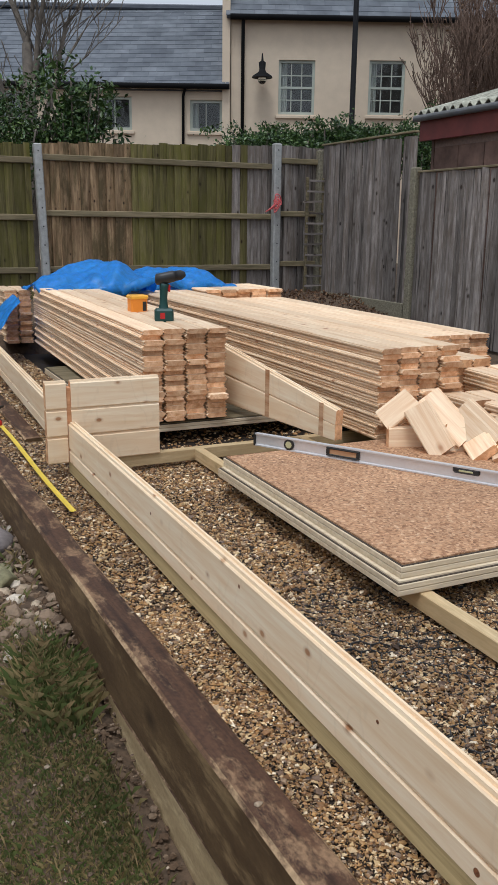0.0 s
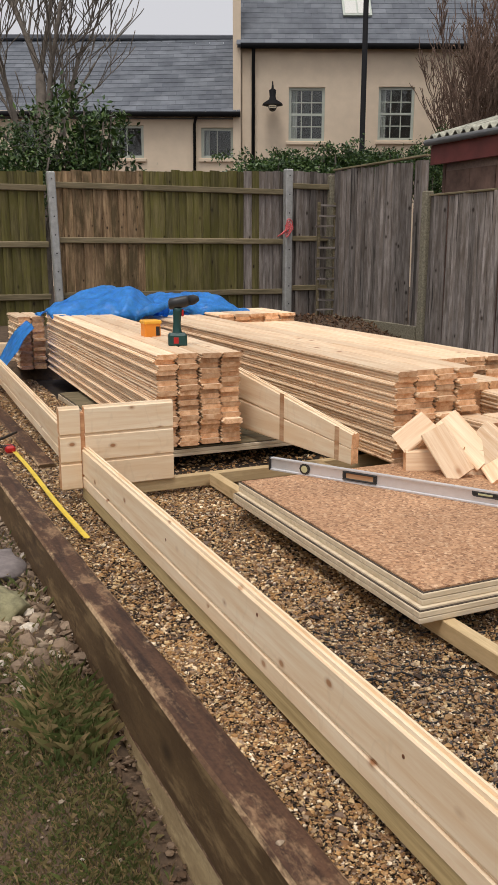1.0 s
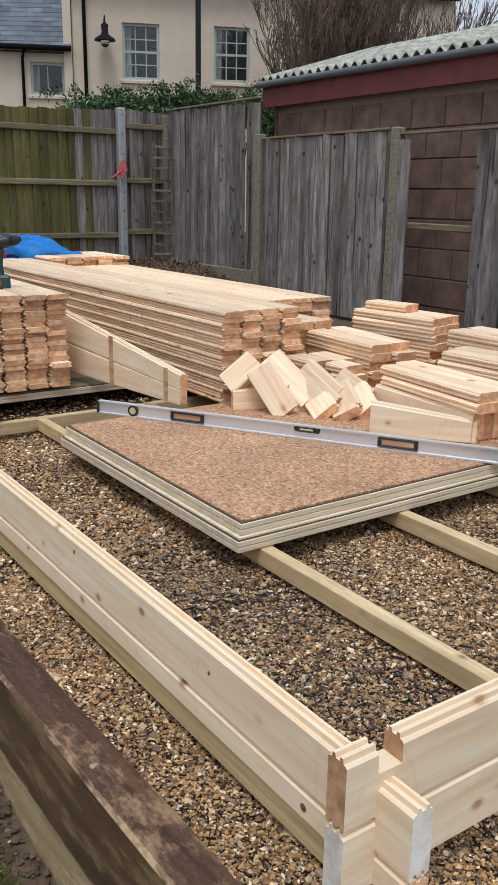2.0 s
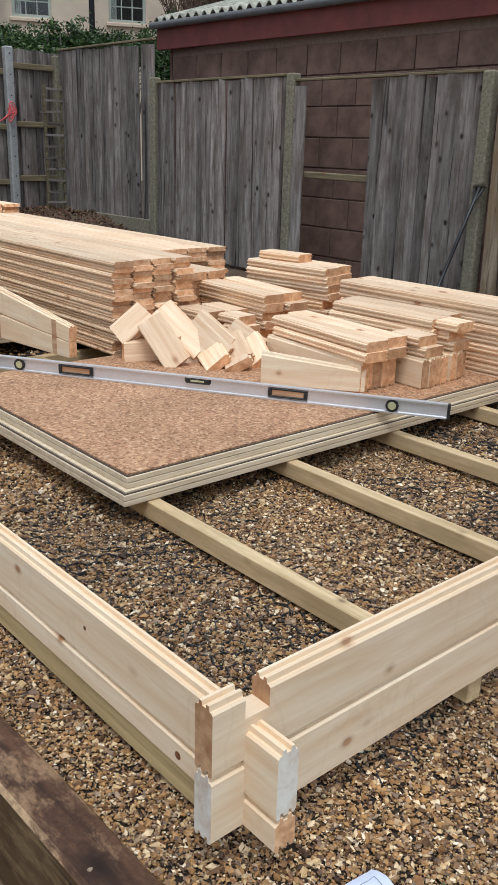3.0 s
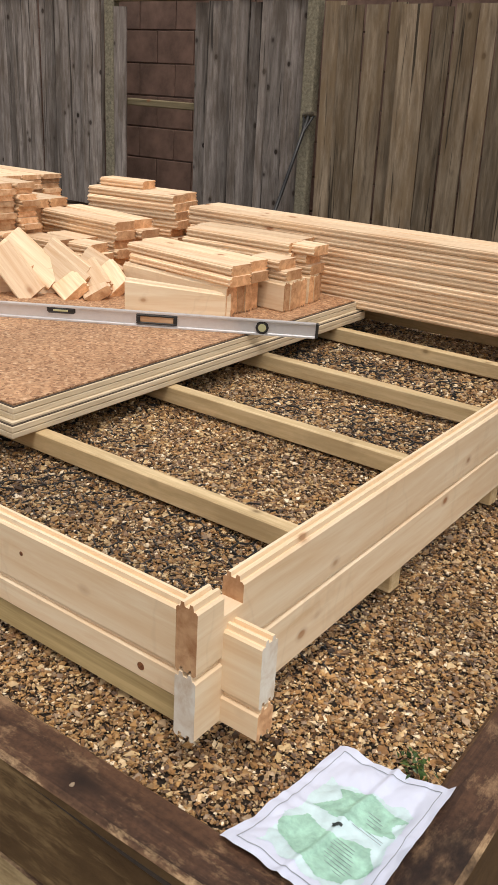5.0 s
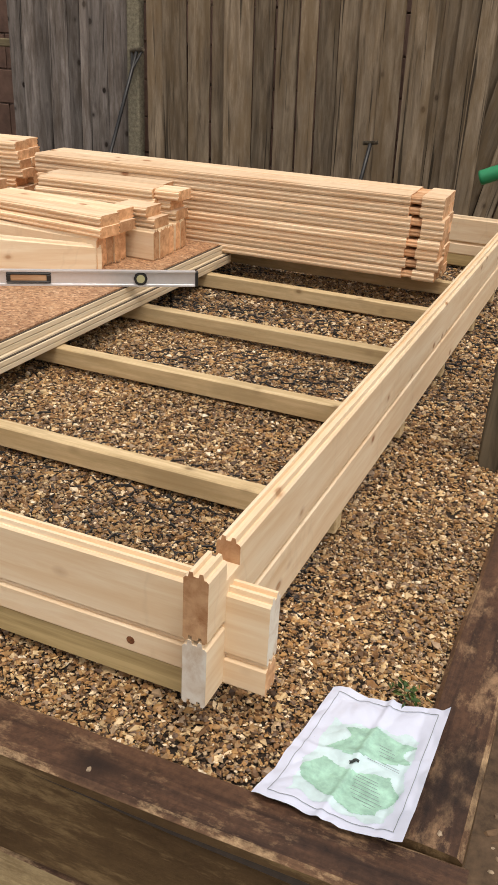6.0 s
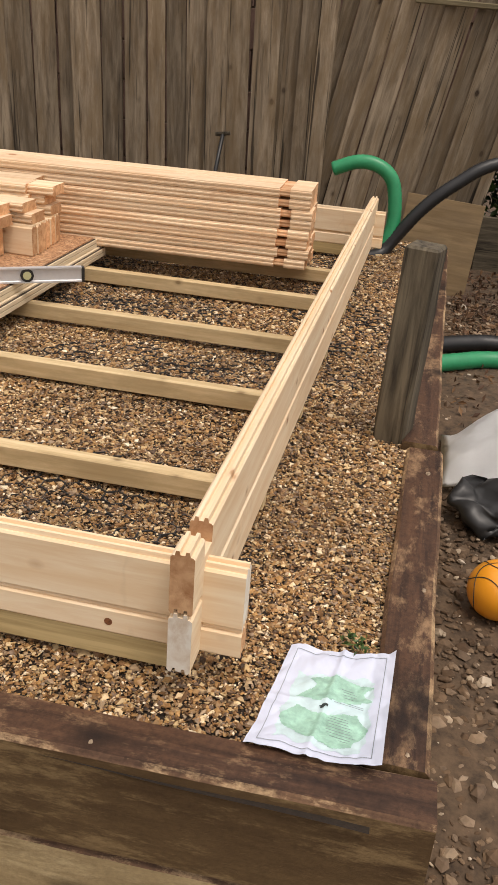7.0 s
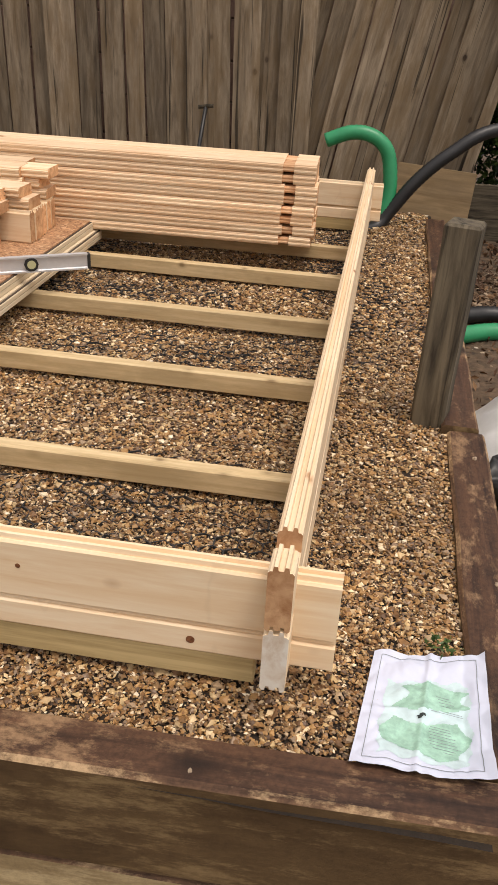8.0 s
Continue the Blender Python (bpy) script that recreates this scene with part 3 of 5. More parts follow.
def wall(label, at, rz, courses, name="log_wall", pale=()):
    """A run of wall logs on edge. courses: (height over the base, log height, pieces along x); pale: courses with whitened ends."""
    w = thing(name, at, label, "log wall", rz=rz)
    for i, (z, h, pieces) in enumerate(courses):
        part("log", log_bm(pieces, h), [PINE, PALE_END if i in pale else PINE_END], w, m=pose(0, 0, z))
    return w


LA = 4.33
wall_a = wall("pale pine wall logs on a treated bearer", (XA + T / 2, 0.905, ZB), 90, [(0, H / 2, [(0, LA - 0.905, None)]), (H / 2, H, [(0, LA - 0.905, None)])], pale=(1,))
wall("pale pine wall logs, two courses, notched at the corner", (1.0, YB + T / 2, ZB), 0, [(0, H, [(0, 3.8, None)]), (H, H, [(0, XA - 1.0 - 0.002, None), (XA - 1.0 - 0.002, XA + T - 1.0 + 0.006, H - 0.05), (XA + T - 1.0 + 0.006, 3.8, None)])], pale=(0,))
KNOT = plain("dark_knot", (0.2, 0.075, 0.03), 0.55, mottled=0.6, scale=120, relief=0.3)
for y, z, r in ((1.172, 0.088, 0.0085), (1.5, 0.2, 0.005), (2.2, 0.22, 0.006), (2.97, 0.19, 0.006)):
    bm = bmesh.new()
    tube(bm, [(0, 0, 0), (-0.0008, 0, 0)], r, 12)
    part("knot", bm, KNOT, wall_a, "round brown knot", m=wall_a.matrix_world.inverted() @ pose(XA + 0.0002, y, z))
RET = [(0, 0.1, None), (0.122, 0.57, None)]
ret = wall("short pine wall return, three courses with knots", (0.965, 4.225, ZB), 0, [(i * H, H, RET) for i in range(3)])
part("joint_block", bbox(0.1, 0.122, -0.012, 0.03, 0, 2.75 * H), PINE_END, ret, "recessed joint between the log ends")
wall("pine wall log beyond the doorway", (1.1, 4.4, ZB), 88, [(0, H / 2, [(0, 4.2, None)]), (H / 2, H, [(0, 4.2, None)])])
wall("far pine wall logs of the cabin base", (4.72, 0.93, ZB), 90, [(0, H / 2, [(0, 3.4, None)]), (H / 2, H, [(0, 3.4, None)])])
wall("pine logs of the rear wall", (0.4, 8.6, ZB), 0, [(0, H, [(0, 1.1, None)]), (H, H, [(0, 1.1, None)])])
wall("loose pine log on the sleeper", (0.98, 6.7, 0.06), 90, [(0, H, [(0, 2.0, None)])])


def joist(at, ln, rz, label, h=0.062, w=0.048, name="floor_joist", timber=None):
    bm = bmesh.new()
    box(bm, 0, ln, -w / 2, w / 2, -h, 0, bev=0.003)
    return solo(name, bm, timber or TREATED, label, "joist", "floor joists", m=pose(*at, 0, 0, rz))


for x in (1.76, 2.382, 2.972, 3.58, 4.088):
    joist((x, 0.995, ZB - 0.001), 3.235, 90, "greenish treated softwood joist on the shingle")
joist((XA + T / 2 + 0.003, 1.05, ZB), 3.2, 90, "treated bearer under the wall logs", w=0.04, name="bearer", timber=BEARER)
joist((1.1, 4.24, ZB), 3.6, 0, "treated bearer across the doorway", name="bearer")
joist((4.72, 1.05, ZB), 3.2, 90, "treated bearer under the wall logs", w=0.04, name="bearer", timber=BEARER)

# ---- insulated floor panels ----


def floor_panel(x0, x1, y0, y1, z0, label, top=CHIP):
    """A sandwich panel: pale grooved edges, a dark skin line and a chipboard face."""
    e = thing("floor_panel", (x0, y0, z0), label, "floor panel", "floor panels")
    w, d = x1 - x0, y1 - y0
    part("core", bbox(0.006, w - 0.006, 0.006, d - 0.006, 0.004, 0.03), PANEL_EDGE, e)
    for a, b in ((0.0, 0.0185), (0.0205, 0.039)):
        bm = bmesh.new()
        for q in ((0, w, 0, 0.03), (0, w, d - 0.03, d)):
            box(bm, *q, a, b, bev=0.002)
        part("edge_lath", bm, PANEL_EDGE, e)
        bm = bmesh.new()
        for q in ((0, 0.03, 0.03, d - 0.03), (w - 0.03, w, 0.03, d - 0.03)):
            box(bm, *q, a, b, bev=0.002)
        part("edge_lath", bm, PANEL_EDGE, e, m=pose(0, 0, 0))
    part("skin", bbox(0.004, w - 0.004, 0.004, d - 0.004, 0.039, 0.0415), PANEL_SKIN, e, "thin dark skin")
    part("face", bbox(0.012, w - 0.012, 0.012, d - 0.012, 0.0415, 0.047), top, e, "orange brown chipboard face")
    return e


floor_panel(1.645, 3.82, 2.245, 3.70, 0.062, "pale edged floor panel under another", PANEL_EDGE)
floor_panel(1.672, 3.77, 2.27, 3.70, 0.110, "chipboard faced floor panel with pale grooved edges")
floor_panel(1.5, 2.62, 4.62, 6.8, 0.062, "pale edged floor panel under a stack of boards", RAIL)

# ---- stacks of boards ----


def board_profile(w, h):
    """Tongue and groove boarding laid flat."""
    t = h * 0.3
    return [(-w / 2 + 0.005, 0), (w / 2 - 0.005, 0), (w / 2, 0.005), (w / 2, h * 0.35), (w / 2 + 0.008, h * 0.38), (w / 2 + 0.008, h * 0.62), (w / 2, h * 0.65), (w / 2, h - 0.005), (w / 2 - 0.005, h), (-w / 2 + 0.005, h), (-w / 2, h - 0.005), (-w / 2, h * 0.68), (-w / 2 + 0.008, h * 0.66), (-w / 2 + 0.008, h * 0.34), (-w / 2, h * 0.32), (-w / 2, 0.005)]


def board_mesh(name, ln, w, h, mats=None):
    bm = bmesh.new()
    extrude_x(bm, board_profile(w, h), 0, ln)
    return to_mesh(name, bm, mats or [BOARD, BOARD_END])


def stack(at, rz, ln, cols, rows, w, h, label, jit=0.02, lift=0.0, mats=None, skip=()):
    """A stack of boards along local x, columns along y and rows up."""
    st = thing("board_stack", at, label, "timber stack", rz=rz)
    shapes = [board_mesh("board", ln + d, w, h, mats) for d in (0.0, 0.01, -0.012)]
    rnd = random.Random(int(at[0] * 100 + at[1] * 10))
    for c in range(cols):
        for r in range(rows):
            if (c, r) in skip:
                continue
            off = rnd.uniform(-jit, jit) + (rnd.random() < 0.12) * rnd.uniform(-0.03, 0.0)
            turn = 180 if r % 2 else 0
            m = pose(off + (ln if turn else 0), (c + 0.5) * (w + 0.0125) + rnd.uniform(-0.004, 0.004), r * (h + 0.0012) + lift, 0, 0, turn)
            put("board", shapes[rnd.randrange(3)], st, m)
    return st


stack((2.085, 4.6, 0.125), 88.2, 3.5, 4, 18, 0.113, 0.0275, "tall stack of fresh tongue and groove boards")
stack((3.115, 3.83, 0.105), 90, 4.9, 4, 17, 0.115, 0.0275, "long stack of fresh tongue and groove boards")
stack((3.93, 4.55, 0.105), 90, 3.95, 5, 15, 0.145, 0.0275, "wide stack of long fresh pine boards")
stack((3.95, 7.55, 0.105 + 15 * 0.0281), 90, 0.75, 5, 3, 0.145, 0.0275, "short boards lying on a long stack")
stack((1.72, 8.3, 0.1), 90, 0.6, 2, 17, 0.113, 0.0275, "stack of board ends under a tarpaulin")

# wall logs laid flat in a pile, notched near their ends


def notched_log(ln):
    bm = bmesh.new()
    flat = [(y, H - 0.01 + (z - H + 0.01) * 0.45 if z > H - 0.01 else z * 0.45 if z <= 0.01 else z) for y, z in log_profile(H)]
    pr = [(z - H / 2, y + T / 2) for y, z in flat]
    slim = [(y * 0.84, T / 2 + (z - T / 2) * 0.7) for y, z in pr]
    extrude_x(bm, pr, 0, 0.1)
    extrude_x(bm, slim, 0.1, 0.15, side=1)
    extrude_x(bm, pr, 0.15, ln)
    return to_mesh("log", bm, [BOARD, BOARD_END])


pile = thing("log_pile", (3.79, 1.225, 0.116), "pile of notched pine wall logs laid flat", "timber stack", rz=91.5)
shape = notched_log(2.1)
for c in range(2):
    for r in range(8):
        put("log", shape, pile, pose(random.uniform(-0.012, 0.012), -0.068 - c * 0.14 + random.uniform(-0.004, 0.004), r * 0.0466, 0, 0, random.uniform(-0.1, 0.1)))

# ---- fences ----
XF, YF = 6.0, 10.5


def fence_board(ln, w, t=0.02):
    """A feather-edge board, its length along x."""
    bm = bmesh.new()
    k = 5
    rings = []
    for i in range(k + 1):
        x = ln * i / k
        c = 0.004 * noise.noise(Vector((x * 2 + w * 40, ln, 0)))
        rings.append([bm.verts.new((x, y + c, z)) for y, z in ((-w / 2, 0), (w / 2, 0), (w / 2, t), (-w / 2, t * 0.3))])
    for a, b in zip(rings, rings[1:]):
        for j in range(4):
            bm.faces.new((a[j], b[j], b[(j + 1) % 4], a[(j + 1) % 4]))
    bm.faces.new(rings[0]), bm.faces.new(rings[-1])
    bmesh.ops.recalc_face_normals(bm, faces=bm.faces)
    return bm


def fence_run(at, rz, width, z0, z1a, z1b, mats, label, bw=0.125, tilt=0.0, gaps=(), rails=False, rail_z=(), ragged=0.012, lap=0.016, seed=1, slits=0.2):
    """A bay of upright boards along local x, standing in local y = 0 and facing -y."""
    fb = thing("fence", at, label, "fence", "fence bays", rz=rz)
    rnd = random.Random(seed)
    x, k = 0.0, 0
    while x < width - 0.02:
        w = bw * rnd.uniform(0.8, 1.2)
        w = min(w, width - x)
        mid = x + w / 2
        if not any(a < mid < b for a, b in gaps):
            top = z1a + (z1b - z1a) * mid / width + rnd.uniform(-ragged, ragged)
            mt = mats[min(len(mats) - 1, max(0, int(len(mats) * (mid + rnd.uniform(-0.22, 0.22)) / width)))] if isinstance(mats, list) else mats
            bmx = fence_board(top - z0, w + (lap if rnd.random() > slits else -rnd.uniform(0.012, 0.032)), rnd.uniform(0.022, 0.045))
            lean = rnd.uniform(-0.6, 0.6) * (1.0 if slits else 0.2)
            m = pose(mid, rnd.uniform(-0.012, 0.012), z0) @ Matrix(((0, -1, 0, 0), (0, 0, -1, 0), (1, 0, 0, 0), (0, 0, 0, 1))) @ pose(0, 0, 0, rnd.uniform(-5, 5), 0, tilt + lean)
            part("fence_board", bmx, mt, fb, m=m)
        x += w
        k += 1
    for rz_ in rail_z:
        part("rail", bbox(-0.03, width + 0.03, -0.06, -0.012, -0.035, 0.035, bev=0.008), RAIL, fb, m=pose(0, 0, rz_))
    return fb


def post(x, y, z0, z1, w, d, mat, label, holes=False, rz=0, lean=0.0):
    bm = bmesh.new()
    box(bm, -w / 2, w / 2, -d / 2, d / 2, 0, z1 - z0, bev=0.012)
    if holes:
        for i in range(9):
            z = 0.12 + i * (z1 - z0 - 0.2) / 8
            tube(bm, [(0, -d / 2 - 0.002, z), (0, -d / 2 + 0.004, z)], 0.009, 8, mat=1)
    return solo("fence_post", bm, [mat, BLACK_PLASTIC], label, "fence post", "fence posts", m=pose(x, y, z0, 0, lean, rz))


# back fence, seen from its rail side
fence_run((-0.8, YF, 0.2), 0, 3.0, 0.0, 1.84, 1.86, FENCE_GREEN, "green algae covered feather-edge fence with three rails", bw=0.11, rail_z=(0.45, 1.05, 1.68), seed=3, slits=0.0)
fence_run((2.33, YF, 0.2), 0, 2.95, 0.0, 1.88, 1.98, [FENCE_BROWN, FENCE_BROWN, FENCE_BROWN, FENCE_GREEN, FENCE_GREEN, FENCE_GREEN, FENCE_GREEN, FENCE_GREY], "brown and green mottled fence with three rails", bw=0.105, rail_z=(0.46, 1.1, 1.72), seed=4, slits=0.0)
fence_run((5.36, YF, 0.2), 0, 1.2, 0.0, 1.98, 1.99, FENCE_GREY, "grey weathered end of the fence with rails", bw=0.105, rail_z=(0.5, 1.14, 1.8), seed=5, slits=0.0)
fence_run((-6.8, YF, 0.2), 0, 5.95, 0.0, 1.82, 1.84, FENCE_GREEN, "green algae covered fence run", bw=0.11, rail_z=(0.45, 1.05, 1.68), seed=6, slits=0.0)
post(2.32, YF - 0.1, 0.2, 2.06, 0.09, 0.1, STEEL, "grey slotted concrete fence post with bolt holes", True, lean=-1.5)
post(5.31, YF - 0.1, 0.15, 2.2, 0.1, 0.1, STEEL, "grey concrete fence post with bolt holes", True)
# right fence, seen from its boarded side
R = -90
fence_run((XF, 10.35, 0.3), R, 2.0, 0.0, 1.9, 1.86, FENCE_GREY, "grey weathered boarded fence with rot at its foot", bw=0.085, seed=11, slits=0.5)
fence_run((XF, 8.25, 0.0), R, 1.98, 0.0, 1.77, 1.76, FENCE_GREY, "grey boarded fence bay with dark knots", bw=0.1, seed=12, slits=0.45)
fence_run((XF, 6.1, 0.0), R, 1.98, 0.0, 1.67, 1.73, FENCE_GREY, "broken grey fence bay with boards missing", bw=0.12, gaps=((0.13, 0.86),), ragged=0.02, seed=13, slits=0.45)
solo("fence_rail", bbox(0, 0.8, -0.02, 0.03, -0.03, 0.03, bev=0.008), RAIL, "split grey rail across a gap in the fence", "fence rail", m=pose(XF + 0.03, 6.0, 0.93, 0, 0.5, R))
fence_run((XF, 3.92, -0.1), R, 2.1, 0.0, 1.79, 1.77, FENCE_OLD, "old grey brown fence bay with split boards", bw=0.16, tilt=1.2, ragged=0.03, seed=14, slits=0.55)
fence_run((XF + 0.05, 1.95, -0.3), R, 0.45, 0.0, 2.1, 2.1, FENCE_OLD, "narrow brown fence boards beside a leaning panel", bw=0.11, ragged=0.03, seed=15)
fence_run((XF + 0.12, 1.95, -0.42), R, 1.5, 0.0, 2.1, 2.15, FENCE_OLD, "fence panel with boards leaning over sideways", bw=0.15, tilt=-10.5, ragged=0.04, seed=16, slits=0.45)
for y, z0, z1 in ((10.45, 0.2, 2.15), (8.32, 0.05, 1.83), (6.15, 0.0, 1.79), (4.06, -0.05, 1.73)):
    post(XF - 0.015, y, z0, z1, 0.1, 0.1, CONCRETE, "lichen spotted concrete fence post", rz=90)
solo("gravel_board", bbox(0, 2.0, -0.03, 0.03, 0.05, 0.34, bev=0.006), CONCRETE, "grey concrete gravel board under a fence", "gravel board", m=pose(XF - 0.02, 10.4, 0, 0, 0, R))
for ya, ln, z in ((10.4, 2.05, 2.2), (8.26, 2.0, 1.77), (6.1, 2.0, 1.72)):
    solo("fence_capping", bbox(0, ln, -0.03, 0.03, 0, 0.022, bev=0.004), RAIL, "thin weathered capping strip on a fence", "fence capping", m=pose(XF - 0.01, ya, z, 0, 0, R))

solo("fence_capping", bbox(0, 0.75, -0.025, 0.025, 0, 0.035, bev=0.006), RAIL, "pale weathered rail across a leaning fence panel", "fence rail", m=pose(XF + 0.06, 1.0, 1.35, 0, 1.0, R))

# broken trellis in the corner of the fences
tr = thing("trellis", (5.72, 10.33, 0.3), "grey broken trellis standing in the fence corner", "trellis")
for x in (0.0, 0.24):
    part("upright", bbox(x, x + 0.035, 0, 0.03, 0, 1.5, bev=0.003), RAIL, tr)
for i in range(11):
    part("slat", bbox(0.0, 0.275, -0.012, 0.0, 0.1 + i * 0.135, 0.125 + i * 0.135), FENCE_GREY, tr, m=pose(0, 0, 0, 0, random.uniform(-3, 3), 0))

# an old plank on edge beyond the leaning panel
solo("edging_board", bbox(0, 1.9, -0.02, 0.02, 0, 0.42, bev=0.005), POST_DARK, "dark rotten plank on edge beside bare earth", "edging board", m=pose(6.5, 0.32, -0.43, 0, 0, -88))

# ---- garage behind the fence ----
XG = 6.55
# below about y = 2 the garage is an added, unseen backing that darkens fence slits
garage = thing("garage", (XG, 0.4, 0), "brown painted blockwork garage with corrugated roof", "garage")
part("wall", bbox(0.01, 3.0, 0, 8.38, -0.4, 2.2), MORTAR, garage)
part("end_wall", bbox(0.0, 3.0, 8.383, 8.43, -0.4, 2.2), BLOCK, garage, "brown painted end wall")
blk = to_mesh("block", bbox(0, 0.03, 0.005, 0.435, 0.006, 0.274, bev=0.004), BLOCK)
for r in range(9):
    for c in range(20):
        y = c * 0.44 - (0.22 if r % 2 else 0)
        if -0.1 < y < 8.2:
            put("block", blk, garage, pose(-0.012 + random.uniform(-0.002, 0.002), y, -0.42 + r * 0.28))
part("fascia", bbox(-0.1, -0.06, -0.3, 8.55, 2.17, 2.42, bev=0.004), RED_BOARD, garage, "dark red painted fascia board")
bm = bmesh.new()
tube(bm, [(-0.15, -0.3, 2.40), (-0.15, 8.58, 2.42)], 0.038, 8)
part("gutter", bm, GUTTER_GREY, garage, "grey half round gutter")
bm = bmesh.new()
k = 580
rows_ = []
for i in range(k + 1):
    y = -0.3 + 8.9 * i / k
    z = 0.03 * math.sin(2 * math.pi * y / 0.146)
    rows_.append([bm.verts.new((x, y, zz + z)) for x, zz in ((-0.13, 2.48), (1.6, 2.98), (3.1, 2.6), (3.1, 2.588), (1.6, 2.968), (-0.13, 2.468))])
for a, b in zip(rows_, rows_[1:]):
    for j in range(6):
        bm.faces.new((a[j], b[j], b[(j + 1) % 6], a[(j + 1) % 6]))
bm.faces.new(rows_[0]), bm.faces.new(rows_[-1])
bmesh.ops.recalc_face_normals(bm, faces=bm.faces)
part("roof", bm, SHEET, garage, "mossy grey corrugated sheet roof")

# ---- cream houses ----
HX, HY, HA = 8.688, 19.5, -24
house = thing("house", (HX, HY, 0), "cream rendered two storey house with slate roof", "house", rz=HA)


def wall_with_holes(w, h, t, holes, mat, parent, z0=0.0, x0=0.0):
    """A wall along x with its outer face in y = 0 and openings right through it."""
    xs = sorted({x0, x0 + w, *(v for a in holes for v in a[:2])})
    zs = sorted({z0, z0 + h, *(v for a in holes for v in a[2:])})
    bm = bmesh.new()
    for a, b in zip(xs, xs[1:]):
        for c, d in zip(zs, zs[1:]):
            if not any(q[0] < (a + b) / 2 < q[1] and q[2] < (c + d) / 2 < q[3] for q in holes):
                box(bm, a, b, 0, t, c, d)
    bmesh.ops.remove_doubles(bm, verts=bm.verts, dist=1e-4)
    return part("wall", bm, mat, parent)


def sash_window(parent, x0, x1, z0, z1, cols, rows, meeting=True):
    w = part("window", bbox(x0 - 0.06, x1 + 0.06, -0.05, 0.03, z0 - 0.09, z0 - 0.02, bev=0.008), RENDER_CREAM, parent, "cream window sill")
    bm = bmesh.new()
    f = 0.06
    for q in ((x0, x0 + f, z0, z1), (x1 - f, x1, z0, z1), (x0 + f, x1 - f, z0, z0 + f), (x0 + f, x1 - f, z1 - f, z1)):
        box(bm, q[0], q[1], 0.05, 0.12, q[2], q[3])
    if meeting:
        box(bm, x0 + f, x1 - f, 0.055, 0.12, (z0 + z1) / 2 - 0.025, (z0 + z1) / 2 + 0.025)
    part("frame", bm, SASH, w, "sage green painted frame")
    bm = bmesh.new()
    for i in range(1, cols):
        x = x0 + f + (x1 - x0 - 2 * f) * i / cols
        box(bm, x - 0.011, x + 0.011, 0.075, 0.105, z0 + f, z1 - f)
    for i in range(1, rows):
        if meeting and i * 2 == rows:
            continue
        z = z0 + f + (z1 - z0 - 2 * f) * i / rows
        box(bm, x0 + f, x1 - f, 0.078, 0.102, z - 0.011, z + 0.011)
    part("glazing_bar", bm, SASH, w)
    g = part("pane", bbox(x0 + f, x1 - f, 0.088, 0.092, z0 + f, z1 - f), GLASS, w)
    g.visible_shadow = False
    bm = bmesh.new()
    k = 14
    wv = [(x0 + 0.03 + (x1 - x0) * 0.22 * i / k, 0.24 + 0.02 * math.sin(i * 1.9)) for i in range(k + 1)]
    lo = [bm.verts.new((x, y, z0)) for x, y in wv]
    hi = [bm.verts.new((x, y, z1)) for x, y in wv]
    for i in range(k):
        bm.faces.new((lo[i], lo[i + 1], hi[i + 1], hi[i]))
    part("curtain", bm, CURTAIN, w, "pale drawn curtain")
    return w


def slate_roof(parent, x0, x1, y0, z0, run, rise, course, length, sag=0.0, name="roof"):
    """Overlapping courses of slates; each row is stepped and split into slates."""
    n = max(2, int(math.hypot(run, rise) / course))
    bm = bmesh.new()
    ang = math.atan2(rise, run)
    rnd = random.Random(4)
    for i in range(n):
        a, b = i / n, (i + 1.25) / n
        x = x0 - (length / 2 if i % 2 else 0)
        while x < x1:
            xa, xb = max(x, x0) + 0.004, min(x + length, x1) - 0.004
            if xb - xa > 0.02:
                def dz(xx, s):
                    return sag * ((xx - x0) / (x1 - x0)) * (1 - (xx - x0) / (x1 - x0)) * 4
                lift = rnd.uniform(0.0, 0.006)
                vs = []
                for s, up in ((a, 0.016 + lift), (b, 0.002)):
                    for xx in (xa, xb):
                        vs.append(bm.verts.new((xx, y0 + run * s - 0.0, z0 + rise * s + up + dz(xx, s))))
                low = [bm.verts.new((v.co.x, v.co.y, v.co.z - 0.014)) for v in vs[:2]]
                bm.faces.new((vs[0], vs[1], vs[3], vs[2]))
                bm.faces.new((low[0], low[1], vs[1], vs[0]))
            x += length
    return tagged(part(name, bm, SLATE_TILE, parent, "blue grey slate roof in overlapping courses"), kind="stuff")


SLATE_TILE = islands("slate_tiles", [(0.0, (0.085, 0.1, 0.125)), (0.5, (0.11, 0.128, 0.155)), (1.0, (0.14, 0.16, 0.19))], rough=0.55, scale=4.0, relief=0.1)
W1, W2 = (1.1, 1.94, 3.69, 4.87), (3.19, 4.03, 3.71, 4.89)
wall_with_holes(9.0, 5.9, 0.3, [W1, W2], RENDER_CREAM, house)
part("gable", bbox(-0.02, 0.28, 0.301, 7.0, 0, 5.9), RENDER_CREAM, house, "cream gable wall")
for q in (W1, W2):
    sash_window(house, *q, 3, 4)
    part("room", bbox(q[0] - 0.2, q[1] + 0.2, 1.3, 1.35, q[2] - 0.3, q[3] + 0.3), ROOM_REFLECTION, house, "dim room panel behind the window, pane reflection in its colour")
slate_roof(house, -0.12, 9.0, -0.22, 5.74, 3.6, 3.6, 0.2, 0.32)
part("roof_deck", bbox(-0.1, 9.0, 0, 5.0, -0.06, -0.01), SLATE, house, m=pose(0, -0.2, 5.73, 45))
bm = bmesh.new()
